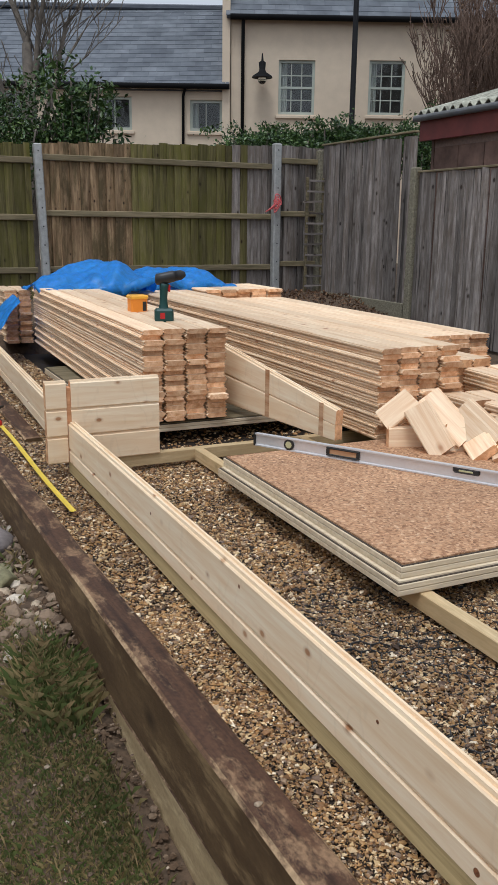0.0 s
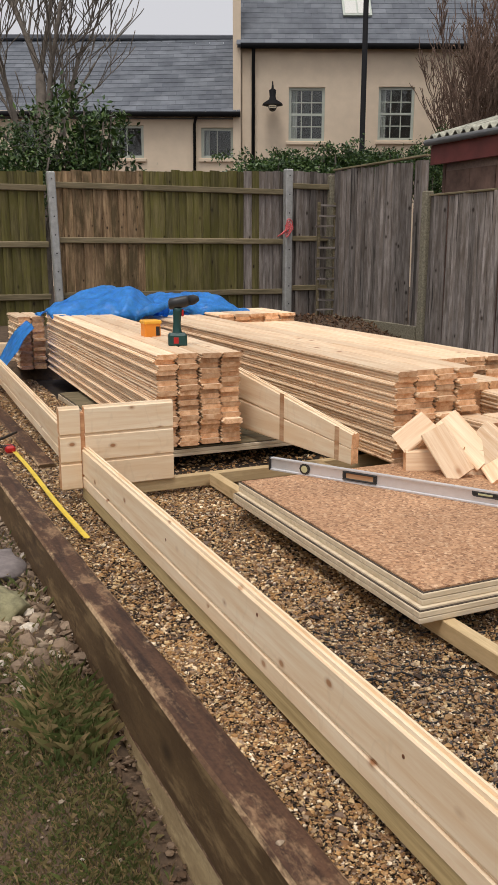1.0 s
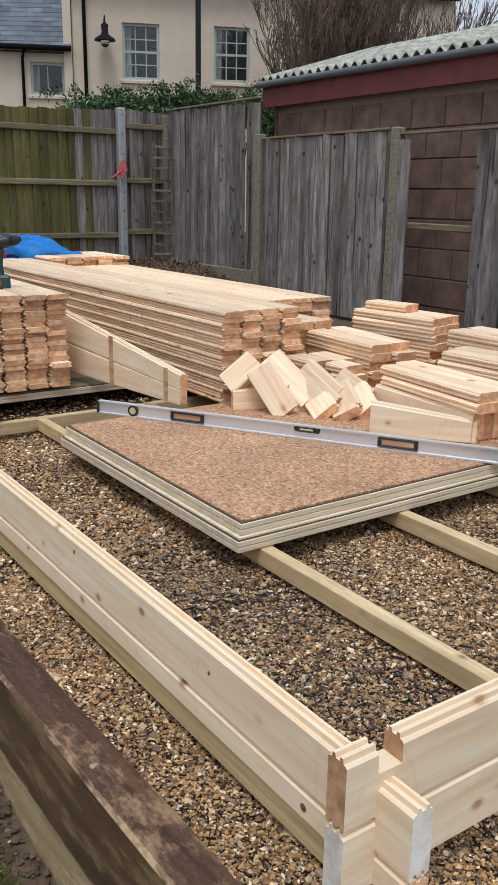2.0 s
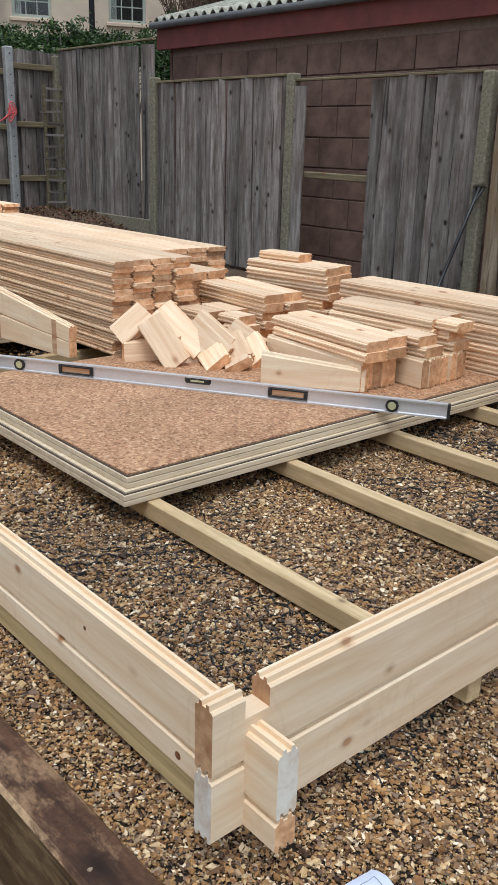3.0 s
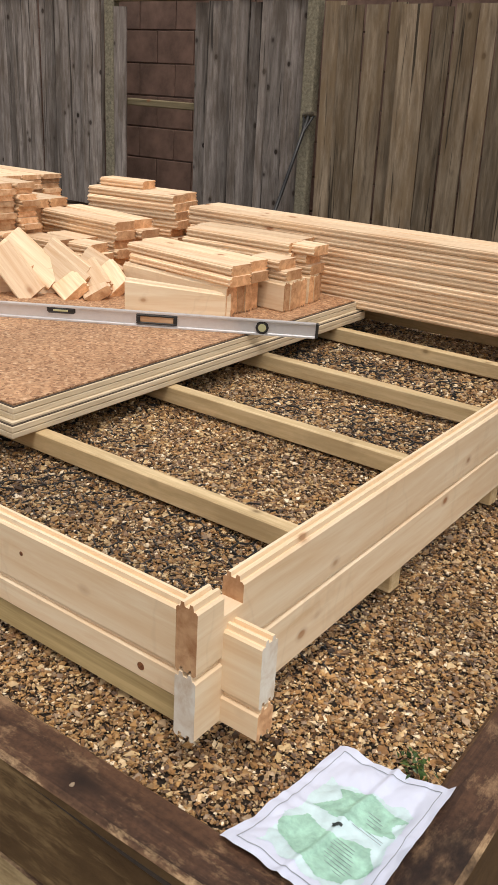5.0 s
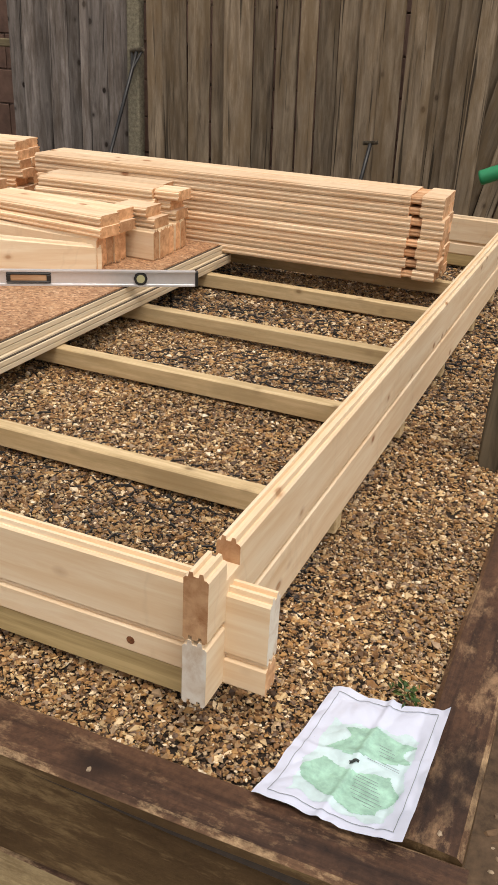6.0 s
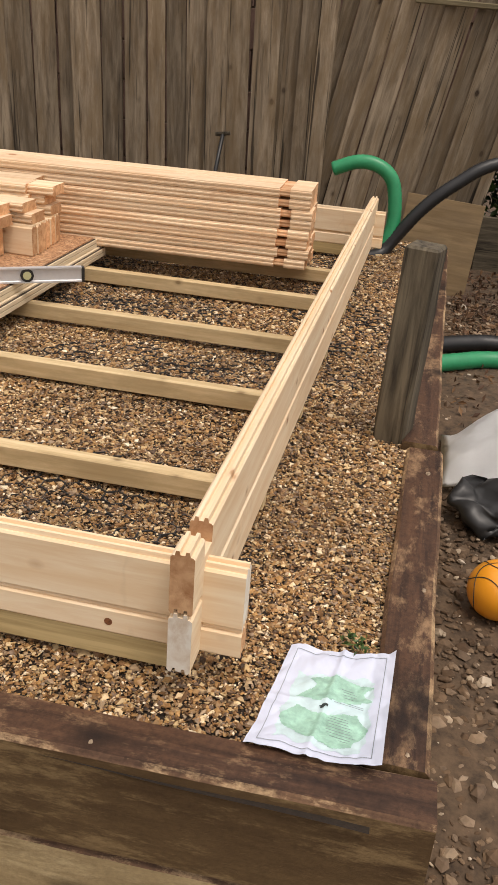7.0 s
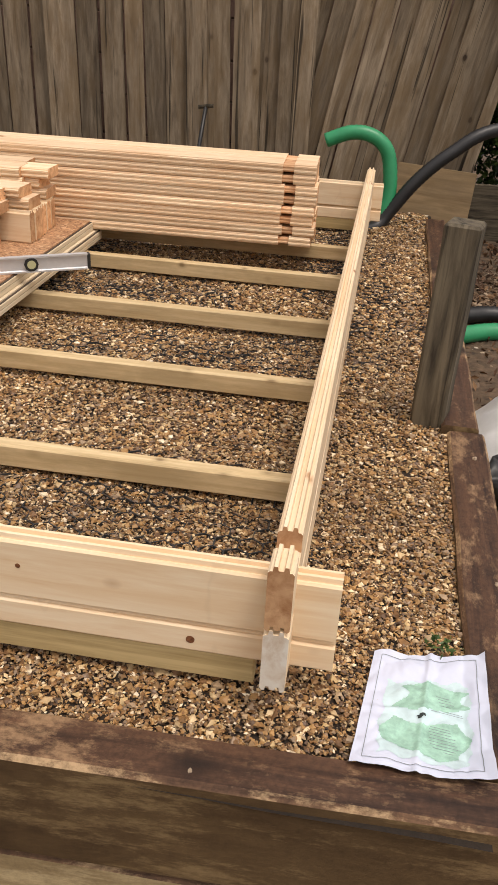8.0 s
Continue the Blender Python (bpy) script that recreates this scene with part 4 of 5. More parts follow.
tube(bm, [(-0.02, -0.2, 5.72), (9.0, -0.2, 5.72)], 0.065, 8)
part("gutter", bm, GUTTER_BLACK, house, "black gutter")
bm = bmesh.new()
tube(bm, [(0.27, -0.18, 5.7), (0.27, -0.16, 5.5), (0.27, -0.06, 5.3), (0.27, -0.06, 0.2)], 0.04, 8)
part("downpipe", bm, GUTTER_BLACK, house, "black downpipe")
part("verge", bbox(-0.2, -0.02, -0.1, 0.4, 0.0, 8.6), RENDER_CREAM, house, "cream parapet edge")
# skylight
sk = thing("skylight", (0, 0, 0), "roof window with pale frame in slate roof", "skylight")
sk.matrix_world = house.matrix_world @ pose(2.42, 0.52, 6.52, 45)
for a, b in ((0.0, 0.27), (0.31, 0.58)):
    part("pane", bbox(a, b, 0.04, 0.9, 0.05, 0.055), CURTAIN, sk)
part("frame", bbox(-0.05, 0.63, -0.02, 0.95, 0.0, 0.045, bev=0.006), SASH, sk)
# wall lantern
lan = thing("wall_lantern", (0, 0, 0), "black swan-neck wall lantern on cream render", "wall lamp")
lan.matrix_world = house.matrix_world @ pose(0.71, -0.3, 4.45)
bm = bmesh.new()
tube(bm, [(0, 0, -0.02), (0, 0, 0.02), (0, 0, 0.1), (0, 0, 0.16)], [0.24, 0.22, 0.09, 0.07], 14)
part("shade", bm, GUTTER_BLACK, lan, "black flared shade")
bm = bmesh.new()
tube(bm, [(0, 0, 0.15), (0, 0, 0.3), (0, 0, 0.34), (0, 0, 0.5)], [0.07, 0.085, 0.03, 0.012], 10)
tube(bm, smooth_line([(0, 0, 0.3), (0, 0.1, 0.42), (0, 0.2, 0.35), (0, 0.3, 0.25)], 4), 0.018, 6)
part("arm", bm, GUTTER_BLACK, lan)
bm = bmesh.new()
bmesh.ops.create_uvsphere(bm, u_segments=12, v_segments=8, radius=0.1, matrix=pose(0, 0, -0.06))
part("bowl", bm, GLASS, lan, "clear glass bowl")
# tall dark pole between the fence and the house
bm = bmesh.new()
tube(bm, [(0, 0, 0), (0, 0, 9.0)], [0.062, 0.055], 10)
solo("street_pole", bm, GUTTER_BLACK, "tall thin black pole in front of the house", "pole", m=house.matrix_world @ pose(2.62, -1.6, 0))

# lower wing with a long slate roof
wing = thing("house_wing", (HX, HY, 0), "low cream wing with a sagging slate roof", "house", rz=HA)
V1, V2, V3 = (-0.95, -0.2, 3.3, 3.98), (-3.1, -2.3, 3.3, 4.03), (-5.35, -4.6, 3.4, 4.13)
wall_with_holes(12.0, 4.35, 0.3, [V1, V2, V3], RENDER_CREAM, wing, x0=-12.03)
for q in (V1, V2, V3):
    sash_window(wing, *q, 2, 1, meeting=False)
    part("room", bbox(q[0] - 0.2, q[1] + 0.2, 1.3, 1.35, q[2] - 0.3, q[3] + 0.3), ROOM_REFLECTION, wing, "dim room panel behind the window, pane reflection in its colour")
slate_roof(wing, -12.0, -0.03, -0.2, 4.28, 3.3, 2.35, 0.22, 0.36, sag=-0.1)
part("roof_deck", bbox(-12.0, -0.03, 0, 4.0, -0.2, -0.14), SLATE, wing, m=pose(0, -0.1, 4.3, 35.5))
part("ridge", bbox(-12.0, -0.03, 3.0, 3.3, 6.55, 6.68, bev=0.03), SLATE, wing, "grey ridge tiles")
bm = bmesh.new()
tube(bm, [(-12, -0.2, 4.28), (-6, -0.2, 4.24), (-0.03, -0.2, 4.25)], 0.06, 8)
part("gutter", bm, GUTTER_BLACK, wing, "black gutter")
bm = bmesh.new()
tube(bm, [(-1.05, -0.18, 4.2), (-1.1, -0.06, 4.05), (-1.13, -0.06, 0.2)], 0.035, 8)
part("downpipe", bm, GUTTER_BLACK, wing, "black downpipe")

# ---- lawn, rubble and leaf litter ----
def blades(name, x0, x1, y0, y1, k, label, hmin=0.006, hmax=0.024, z=LAWN, thresh=-0.3):
    p = np.column_stack([RNG.uniform(x0, x1, k), RNG.uniform(y0, y1, k)])
    def fade(a, b):
        e = min((a - x0) / 0.7, (y1 - b) / 0.8, (b - y0) / 0.6, 1.0)
        return 0.0 if thresh < -0.9 else 0.9 * (1 - max(0.0, e))
    keep = np.array([noise.noise(Vector((a * 2.3, b * 2.3, 9))) > thresh + fade(a, b) + RNG.uniform(-0.25, 0.25) for a, b in p])
    if thresh < -0.9:
        keep &= np.array([math.hypot((a - x0) / (x1 - x0) - 0.5, (b - y0) / (y1 - y0) - 0.5) < 0.5 * RNG.uniform(0.3, 1.0) for a, b in p])
    p = p[keep]
    k = len(p)
    ang = RNG.uniform(0, 2 * math.pi, k)
    hgt = RNG.uniform(hmin, hmax, k)
    lean = RNG.uniform(0.2, 1.3, k) * hgt
    dirx, diry = np.cos(ang), np.sin(ang)
    wd = 0.0008
    z = z + np.array([lawn_rise(b) for b in p[:, 1]])
    a = np.column_stack([p[:, 0] - diry * wd, p[:, 1] + dirx * wd, z - 0.01])
    b = np.column_stack([p[:, 0] + diry * wd, p[:, 1] - dirx * wd, z - 0.01])
    c = np.column_stack([p[:, 0] + dirx * lean * 0.4 + diry * wd * 0.8, p[:, 1] + diry * lean * 0.4 - dirx * wd * 0.8, z + hgt * 0.7])
    d = np.column_stack([p[:, 0] + dirx * lean, p[:, 1] + diry * lean, z + hgt])
    v = np.stack([a, b, c, d], 1).reshape(-1, 3)
    base = (np.arange(k) * 4)[:, None]
    f = np.concatenate([base + np.array([[0, 1, 2]]), base + np.array([[0, 2, 3]])])
    return tagged(put("grass", numpy_mesh(name, v, f, GRASS)), label, "grass", kind="stuff")


blades("grass", -0.9, 0.72, 0.6, 3.7, 240000, "thin green and straw coloured lawn grass")
blades("grass_far", -5.0, 0.75, -4.0, 5.0, 90000, "thin patchy lawn grass", 0.02, 0.05, thresh=-0.05)
blades("tuft", 0.5, 0.78, 2.45, 2.95, 4500, "longer dark grass tuft beside a sleeper", 0.03, 0.09, thresh=-1.0)
k = 3000
p = np.column_stack([RNG.uniform(0.1, 0.78, k), RNG.uniform(2.9, 6.0, k)])
tagged(put("rubble", scatter_stones("rubble", p, np.array([LAWN + 0.005 + lawn_rise(b) for b in p[:, 1]]), np.clip(RNG.gamma(2.2, 0.013, k), 0.008, 0.09), RUBBLE, 0.7)), "pale chalky rubble on bare earth", "rubble", kind="stuff")
k = 500
p = np.column_stack([RNG.uniform(0.0, 0.8, k), RNG.uniform(1.3, 3.2, k)])
tagged(put("rubble", scatter_stones("rubble", p, np.array([LAWN + 0.012 + lawn_rise(b) for b in p[:, 1]]), np.clip(RNG.gamma(2.0, 0.006, k), 0.005, 0.03), RUBBLE, 0.7)), "small pale stones on the lawn", "rubble", kind="stuff")
k = 4600
p = np.column_stack([RNG.uniform(0.5, 5.6, k), RNG.uniform(-0.9, 0.49, k)])
tagged(put("rubble", scatter_stones("rubble", p, np.full(k, LAWN + 0.004), np.clip(RNG.gamma(2.0, 0.009, k), 0.006, 0.07), RUBBLE, 0.6)), "stones and clods on bare brown earth", "rubble", kind="stuff")


def boulder(x, y, z, sx, sy, sz, mat, label, seed):
    bm = bmesh.new()
    bmesh.ops.create_icosphere(bm, subdivisions=3, radius=1)
    for v in bm.verts:
        v.co += noise.noise_vector(v.co * 1.3 + Vector((seed, 0, 0))) * 0.45
        v.co = Vector((v.co.x * sx, v.co.y * sy, v.co.z * sz))
    for fc in bm.faces:
        fc.smooth = True
    return solo("stone", bm, mat, label, "stone", "garden stones", m=pose(x, y, z))


MOSSY = plain("mossy_stone", (0.24, 0.22, 0.12), 0.9, mottled=0.45, scale=18, relief=0.6)
GREYSTONE = plain("grey_stone", (0.2, 0.17, 0.16), 0.9, mottled=0.3, scale=18, relief=0.5)
boulder(0.52, 3.55, LAWN + 0.22, 0.16, 0.14, 0.06, MOSSY, "flat mossy yellow stone on the lawn's edge", 1)
boulder(0.58, 4.05, LAWN + 0.21, 0.14, 0.2, 0.05, GREYSTONE, "flat grey stone on bare earth", 4)

# small stones that lie on the sleepers
for x, y, z, s in ((0.845, 1.6, 0.004, 0.022), (0.88, 2.6, 0.003, 0.014), (0.85, 1.12, 0.003, 0.012), (1.5, 0.56, 0.004, 0.016), (2.1, 0.57, 0.005, 0.02), (0.98, 0.57, 0.003, 0.013), (2.42, 0.63, 0.006, 0.03)):
    boulder(x, y, z - 0.002, s * 0.42, s * 0.3, s * 0.24, PALE_STONE, "small pale stone lying on a sleeper", x * 7)


def leaf_cloud(name, pts, size, mat, spread=0.9):
    """Leaves as bent four-cornered blades at the points: one mesh."""
    k = len(pts)
    d = RNG.normal(size=(k, 3))
    d /= np.linalg.norm(d, axis=1)[:, None]
    e = np.cross(d, RNG.normal(size=(k, 3)))
    e /= np.linalg.norm(e, axis=1)[:, None]
    s = size * RNG.uniform(0.6, 1.3, (k, 1))
    nrm = np.cross(d, e)
    v = np.stack([pts, pts + d * s * 0.5 + e * s * 0.22 + nrm * s * 0.06, pts + d * s, pts + d * s * 0.5 - e * s * 0.22 + nrm * s * 0.06], 1).reshape(-1, 3)
    f = np.arange(k * 4).reshape(k, 4)
    return numpy_mesh(name, v, f, mat)


def clump_points(cx, cy, cz, rx, ry, rz, k, clumps, seed):
    g = np.random.default_rng(seed)
    c = g.normal(size=(clumps, 3)) * np.array([rx, ry, rz]) * 0.5 + np.array([cx, cy, cz])
    i = g.integers(0, clumps, k)
    return c[i] + g.normal(size=(k, 3)) * np.array([rx, ry, rz]) * 0.13


def bush(name, at, r, k, clumps, size, label, seed, mat=LEAF):
    b = thing(name, (at[0], at[1], 0.2), label, "bush")
    rnd = random.Random(seed)
    bm = bmesh.new()
    for i in range(9):
        a = rnd.uniform(0, 6.3)
        top = Vector((r[0] * 0.7 * math.cos(a), r[1] * 0.7 * math.sin(a), at[2] - 0.2 + rnd.uniform(-0.1, r[2] * 0.8)))
        tube(bm, smooth_line([(0.05 * math.cos(a), 0.05 * math.sin(a), 0), top * 0.5 + Vector((0, 0, 0.15)), top], 4), 0.012, 5)
    part("stem", bm, BARK, b)
    pts = clump_points(0, 0, at[2] - 0.2, *r, k, clumps, seed)
    put("foliage", leaf_cloud(name, pts, size, mat), b)
    return b


bush("laurel_bush", (3.08, 12.0, 2.45), (0.55, 0.4, 0.7), 2600, 60, 0.1, "glossy green laurel bush above the fence", 2)
bush("laurel_bush", (3.3, 12.1, 2.3), (0.35, 0.35, 0.6), 1100, 30, 0.1, "glossy green laurel bush above the fence", 12)
bush("hedge_bush", (2.2, 11.9, 2.2), (0.9, 0.4, 0.5), 7000, 120, 0.06, "dark green hedge behind the fence", 3)
bush("hedge_bush", (0.9, 12.0, 2.15), (0.9, 0.4, 0.5), 6000, 110, 0.06, "dark green hedge behind the fence", 13)
for i in range(5):
    bush("hedge_bush", (5.75 + 0.62 * i, 11.9 + 0.1 * i, 2.28 + 0.06 * i), (0.55, 0.35, 0.26), 5200, 90, 0.06, "long leaved evergreen hedge behind the fence", 20 + i)
for x, y in ((8.85, 12.2), (9.45, 12.5)):
    bush("hedge_bush", (x, y, 2.35), (0.5, 0.4, 0.5), 4200, 80, 0.06, "long leaved evergreen hedge behind the fence", int(x * 10))
bush("dark_shrub", (6.9, -0.6, 0.3), (0.8, 0.8, 0.7), 2600, 60, 0.09, "dark overgrown shrub beyond the leaning fence", 31)
bush("dark_shrub", (7.1, -0.25, 0.75), (0.5, 0.8, 1.0), 16000, 160, 0.085, "dark overgrown shrub beyond the leaning fence", 33)


def tree(name, at, trunk, height, label, seed, limbs, spread, mat, leaves=0, leaf_mat=None, stems=1, upward=0.8):
    """A bare tree of tapering limbs that fork into twigs."""
    t = thing(name, at, label, "tree")
    rnd = random.Random(seed)
    bm, tw = bmesh.new(), bmesh.new()
    tips = []

    def grow(p, d, ln, r, depth):
        pts, rad = [p], [r]
        q = p.copy()
        for i in range(4):
            d = (d + Vector((rnd.uniform(-1, 1), rnd.uniform(-1, 1), rnd.uniform(-0.3, upward))) * 0.16).normalized()
            q = q + d * ln / 4
            pts.append(q.copy())
            rad.append(r * (1 - 0.14 * (i + 1)))
        tube(bm if depth < 2 else tw, pts, [max(q_, 0.0065) for q_ in rad], 7 if depth < 2 else 4)
        if depth >= 3:
            tips.extend(pts[1:])
        if depth < 5:
            for i in range(limbs if depth < 2 else (4 if depth < 4 else 2)):
                j = rnd.randrange(1 if depth else 2, 5)
                a = rnd.uniform(0, 6.28)
                nd = (d * 0.9 + Vector((math.cos(a), math.sin(a), 0.25)) * spread * rnd.uniform(0.6, 1.2)).normalized()
                grow(pts[j], nd, ln * rnd.uniform(0.5, 0.75), rad[j] * 0.55, depth + 1)

    for s in range(stems):
        a = 6.28 * s / max(1, stems)
        off = Vector((math.cos(a), math.sin(a), 0)) * (0.12 if stems > 1 else 0)
        grow(off, (Vector((0, 0, 1)) + off * 1.5).normalized(), height, trunk, 0)
    part("trunk", bm, mat, t)
    part("twig_mass", tw, mat, t, "fine bare twigs")
    if leaves:
        pts = np.array([tips[rnd.randrange(len(tips))] for _ in range(leaves)]) + RNG.normal(size=(leaves, 3)) * 0.03
        put("leaves", leaf_cloud(name, pts, 0.07, leaf_mat), t, label="few brown dry leaves")
    return t


tree("bare_tree", (2.62, 13.0, 0.2), 0.16, 3.5, "bare grey branched tree behind the fence", 5, 6, 0.5, BARK, upward=0.9)
for cx, cy, sd in ((11.5, 14.0, 8), (12.4, 14.4, 9), (13.5, 14.8, 10)):
    tree("copper_tree", (cx, cy, 0.2), 0.05, 2.6, "upright twiggy tree with brown dry leaves", sd, 4, 0.26, TWIG, 900, LEAF_BROWN, stems=5, upward=1.2)
# a low weed in the shingle
put("weed", leaf_cloud("weed", np.array([1.26, 0.69, 0.008]) + RNG.normal(size=(45, 3)) * np.array([0.012, 0.016, 0.003]), 0.018, LEAF))
tagged(bpy.data.objects["weed"], "small green weed growing in the shingle", "weed", kind="stuff")

# dry leaves on the ground by the far fence
k = 2600
lp = np.column_stack([RNG.uniform(4.4, 5.95, k), RNG.uniform(7.5, 10.4, k)])
lz = np.array([ground_height(a, b) + 0.02 for a, b in lp])
tagged(put("leaf_litter", leaf_cloud("leaf_litter", np.column_stack([lp, lz]), 0.05, LEAF_BROWN)), "dry brown leaves on the ground by a fence", "leaf litter", kind="stuff")
k = 1500
lp = np.column_stack([RNG.uniform(3.4, 5.8, k), RNG.uniform(-0.9, 0.45, k)])
tagged(put("leaf_litter", leaf_cloud("leaf_litter", np.column_stack([lp, np.full(k, LAWN + 0.012)]), 0.04, LEAF_BROWN)), "dry brown leaves on bare earth", "leaf litter", kind="stuff")
k = 15000
p = np.column_stack([RNG.uniform(0.6, 5.6, k), RNG.uniform(-0.8, 0.49, k)])
tagged(put("earth_clods", scatter_stones("earth_clods", p, np.full(k, LAWN + 0.002), np.clip(RNG.gamma(2.0, 0.008, k), 0.006, 0.05), CLOD, 0.55)), "crumbled clods of dark brown earth", "earth", kind="stuff")
k = 14000
p = np.column_stack([RNG.uniform(-0.2, 0.8, k), RNG.uniform(1.0, 5.8, k)])
tagged(put("earth_clods", scatter_stones("earth_clods", p, np.array([LAWN + 0.001 + lawn_rise(b) for b in p[:, 1]]), np.clip(RNG.gamma(2.0, 0.007, k), 0.005, 0.04), CLOD, 0.5)), "crumbled clods of earth in the lawn", "earth", kind="stuff")
k = 900
lp = np.column_stack([RNG.uniform(4.9, 6.4, k), RNG.uniform(-0.5, 0.45, k)])
tagged(put("leaf_litter", leaf_cloud("leaf_litter", np.column_stack([lp, np.full(k, LAWN + 0.015)]), 0.05, LEAF_BROWN)), "dead leaves on dark earth beside a plank", "leaf litter", kind="stuff")

# ---- loose logs on the floor panel ----
PT = 0.158


def flat_log(ln, cut=0.0):
    """A wall log lying flat, its length along x, its profile along y; cut slants one end."""
    bm = bmesh.new()
    pr = [(z - H / 2, y + T / 2) for y, z in log_profile(H)]
    extrude_x(bm, pr, 0, ln)
    for v in bm.verts:
        if cut and v.co.x > ln - 1e-5:
            v.co.x -= cut * (v.co.y + H / 2)
    return to_mesh("log", bm, [BOARD, PINE_END])


def edge_log(ln, h0=H, h1=H):
    """A log on edge whose height runs from h0 to h1."""
    bm = bmesh.new()
    extrude_x(bm, log_profile(H), 0, ln)
    for v in bm.verts:
        v.co.z *= (h0 + (h1 - h0) * v.co.x / ln) / H
    return to_mesh("log", bm, [PINE, PINE_END])


def log_heap(at, rz, label, layers, seed):
    """layers: (z, on edge?, count, y of the first, length, shift)."""
    st = thing("log_stack", at, label, "timber stack", "short log stacks", rz=rz)
    rnd = random.Random(seed)
    for z, edge, count, y0, ln, shift in layers:
        for i in range(count):
            l1 = ln * rnd.uniform(0.97, 1.02)
            if edge:
                put("log", edge_log(l1), st, pose(shift + rnd.uniform(-0.01, 0.01), y0 + (i + 0.5) * 0.047, z, 0, 0, rnd.uniform(-0.6, 0.6)))
            else:
                put("log", flat_log(l1), st, pose(shift + rnd.uniform(-0.022, 0.022), y0 + (i + 0.5) * 0.138, z, 0, 0, rnd.uniform(-2.2, 2.2)))
    return st


F = 0.0455
# the front pile: edge logs with flat ones over them
log_heap((3.02, 2.49, PT), 86, "pile of short pine wall logs with flat ones on top",
         [(0, True, 5, -0.23, 0.66, 0.02), (H, False, 2, -0.26, 0.66, 0.0), (H + F, False, 2, -0.27, 0.7, -0.01)], 1)
wedge = thing("gable_offcut", (3.05, 2.5, PT), "pale slanted pine offcut on edge", "offcut", rz=128)
put("log", edge_log(0.46, 0.1, 0.15), wedge)
# beside it: standing ends under two flat blocks
log_heap((3.47, 2.37, PT), 88, "short pine logs on edge with blocks on top",
         [(0, True, 4, 0.0, 0.5, 0.0), (H, False, 1, 0.03, 0.3, 0.02), (H + F, False, 1, 0.04, 0.16, 0.03)], 2)
log_heap((3.5, 3.36, PT), 84, "pile of pine logs laid flat",
         [(F * i, False, 2, -0.02, 0.62, 0.02 * (i % 2)) for i in range(6)], 3)
log_heap((3.27, 3.56, PT), 89, "low pile of pine logs laid flat",
         [(F * i, False, 2, 0.0, 0.25, 0.01 * (i % 3)) for i in range(4)], 4)
log_heap((3.2, 3.36, PT), 95, "column of short pine blocks",
         [(F * i, False, 1, 0.0, 0.15, 0.02 * (i % 2)) for i in range(4)], 5)
log_heap((4.03, 3.5, PT), 98, "high pile of short pine logs",
         [(F * i, False, 2, -0.02, 0.6, 0.012 * (i % 2)) for i in range(8)] + [(F * 8, False, 1, 0.03, 0.3, 0.3)], 6)
log_heap((3.75, 2.52, PT), 94, "pile of pine logs and end blocks",
         [(F * i, False, 2, 0.0, 0.62, 0.015 * (i % 2)) for i in range(6)], 7)
log_heap((3.62, 2.4, PT), 92, "upright column of notched log ends",
         [(0, True, 3, -0.03, 0.16, 0.0), (H, False, 1, -0.03, 0.15, 0.0), (H + F, False, 1, -0.03, 0.15, 0.01), (H + 2 * F, False, 1, -0.02, 0.14, 0.0)], 8)
log_heap((3.5, 4.02, PT), 92, "pile of pine boards with a cut end",
         [(F * i, False, 2, 0.02, 0.5, 0.01 * (i % 2)) for i in range(7)], 9)

# tumbled offcuts
def leaning(centre, along, normal, ln, cut=0.12):
    """A log offcut whose length runs along one way and whose broad face looks another way."""
    x = Vector(along).normalized()
    z = (Vector(normal) - x * Vector(normal).dot(x)).normalized()
    y = z.cross(x)
    m = Matrix.Translation(centre) @ Matrix((x, y, z)).transposed().to_4x4() @ pose(-ln / 2, 0, -T / 2)
    ob = put("log_offcut", flat_log(ln, cut), None, m)
    return tagged(ob, "short pine log offcut tumbled in a heap", "offcut", "tumbled offcuts")


for centre, along, normal, ln in (
        ((2.62, 3.40, 0.26), (0.25, -0.55, -0.75), (-0.6, -0.45, 0.65), 0.27),
        ((2.56, 3.58, 0.33), (0.55, -0.3, 0.55), (-0.5, -0.5, 0.7), 0.2),
        ((2.75, 3.44, 0.30), (0.3, -0.6, -0.55), (-0.5, -0.3, 0.8), 0.3),
        ((2.83, 3.33, 0.25), (0.15, -0.75, -0.45), (-0.75, -0.2, 0.6), 0.27),
        ((2.90, 3.38, 0.27), (0.15, -0.75, -0.4), (-0.8, -0.2, 0.55), 0.26),
        ((2.92, 3.22, 0.215), (-0.35, -0.8, -0.3), (-0.65, 0.1, 0.7), 0.24),
        ((2.99, 3.17, 0.21), (-0.35, -0.8, -0.3), (-0.7, 0.1, 0.68), 0.22),
        ((2.80, 3.25, 0.20), (-0.3, -0.8, -0.2), (-0.6, 0.1, 0.75), 0.2),
        ((2.60, 3.52, 0.19), (0.9, -0.3, 0.0), (-0.3, -0.9, 0.1), 0.24),
        ((2.72, 3.40, 0.20), (0.8, -0.4, 0.1), (-0.4, -0.8, 0.3), 0.22),
        ((2.70, 3.56, 0.26), (0.3, -0.6, 0.0), (0, 0, 1), 0.3),
        ((3.03, 3.28, 0.24), (0.1, -0.8, -0.3), (-0.75, -0.1, 0.6), 0.24),
        ((2.88, 3.16, 0.185), (-0.5, -0.7, -0.05), (-0.4, 0.2, 0.85), 0.2),
        ((2.86, 3.5, 0.22), (0.2, -0.8, 0.0), (0, 0, 1), 0.3)):
    leaning(centre, along, normal, ln)

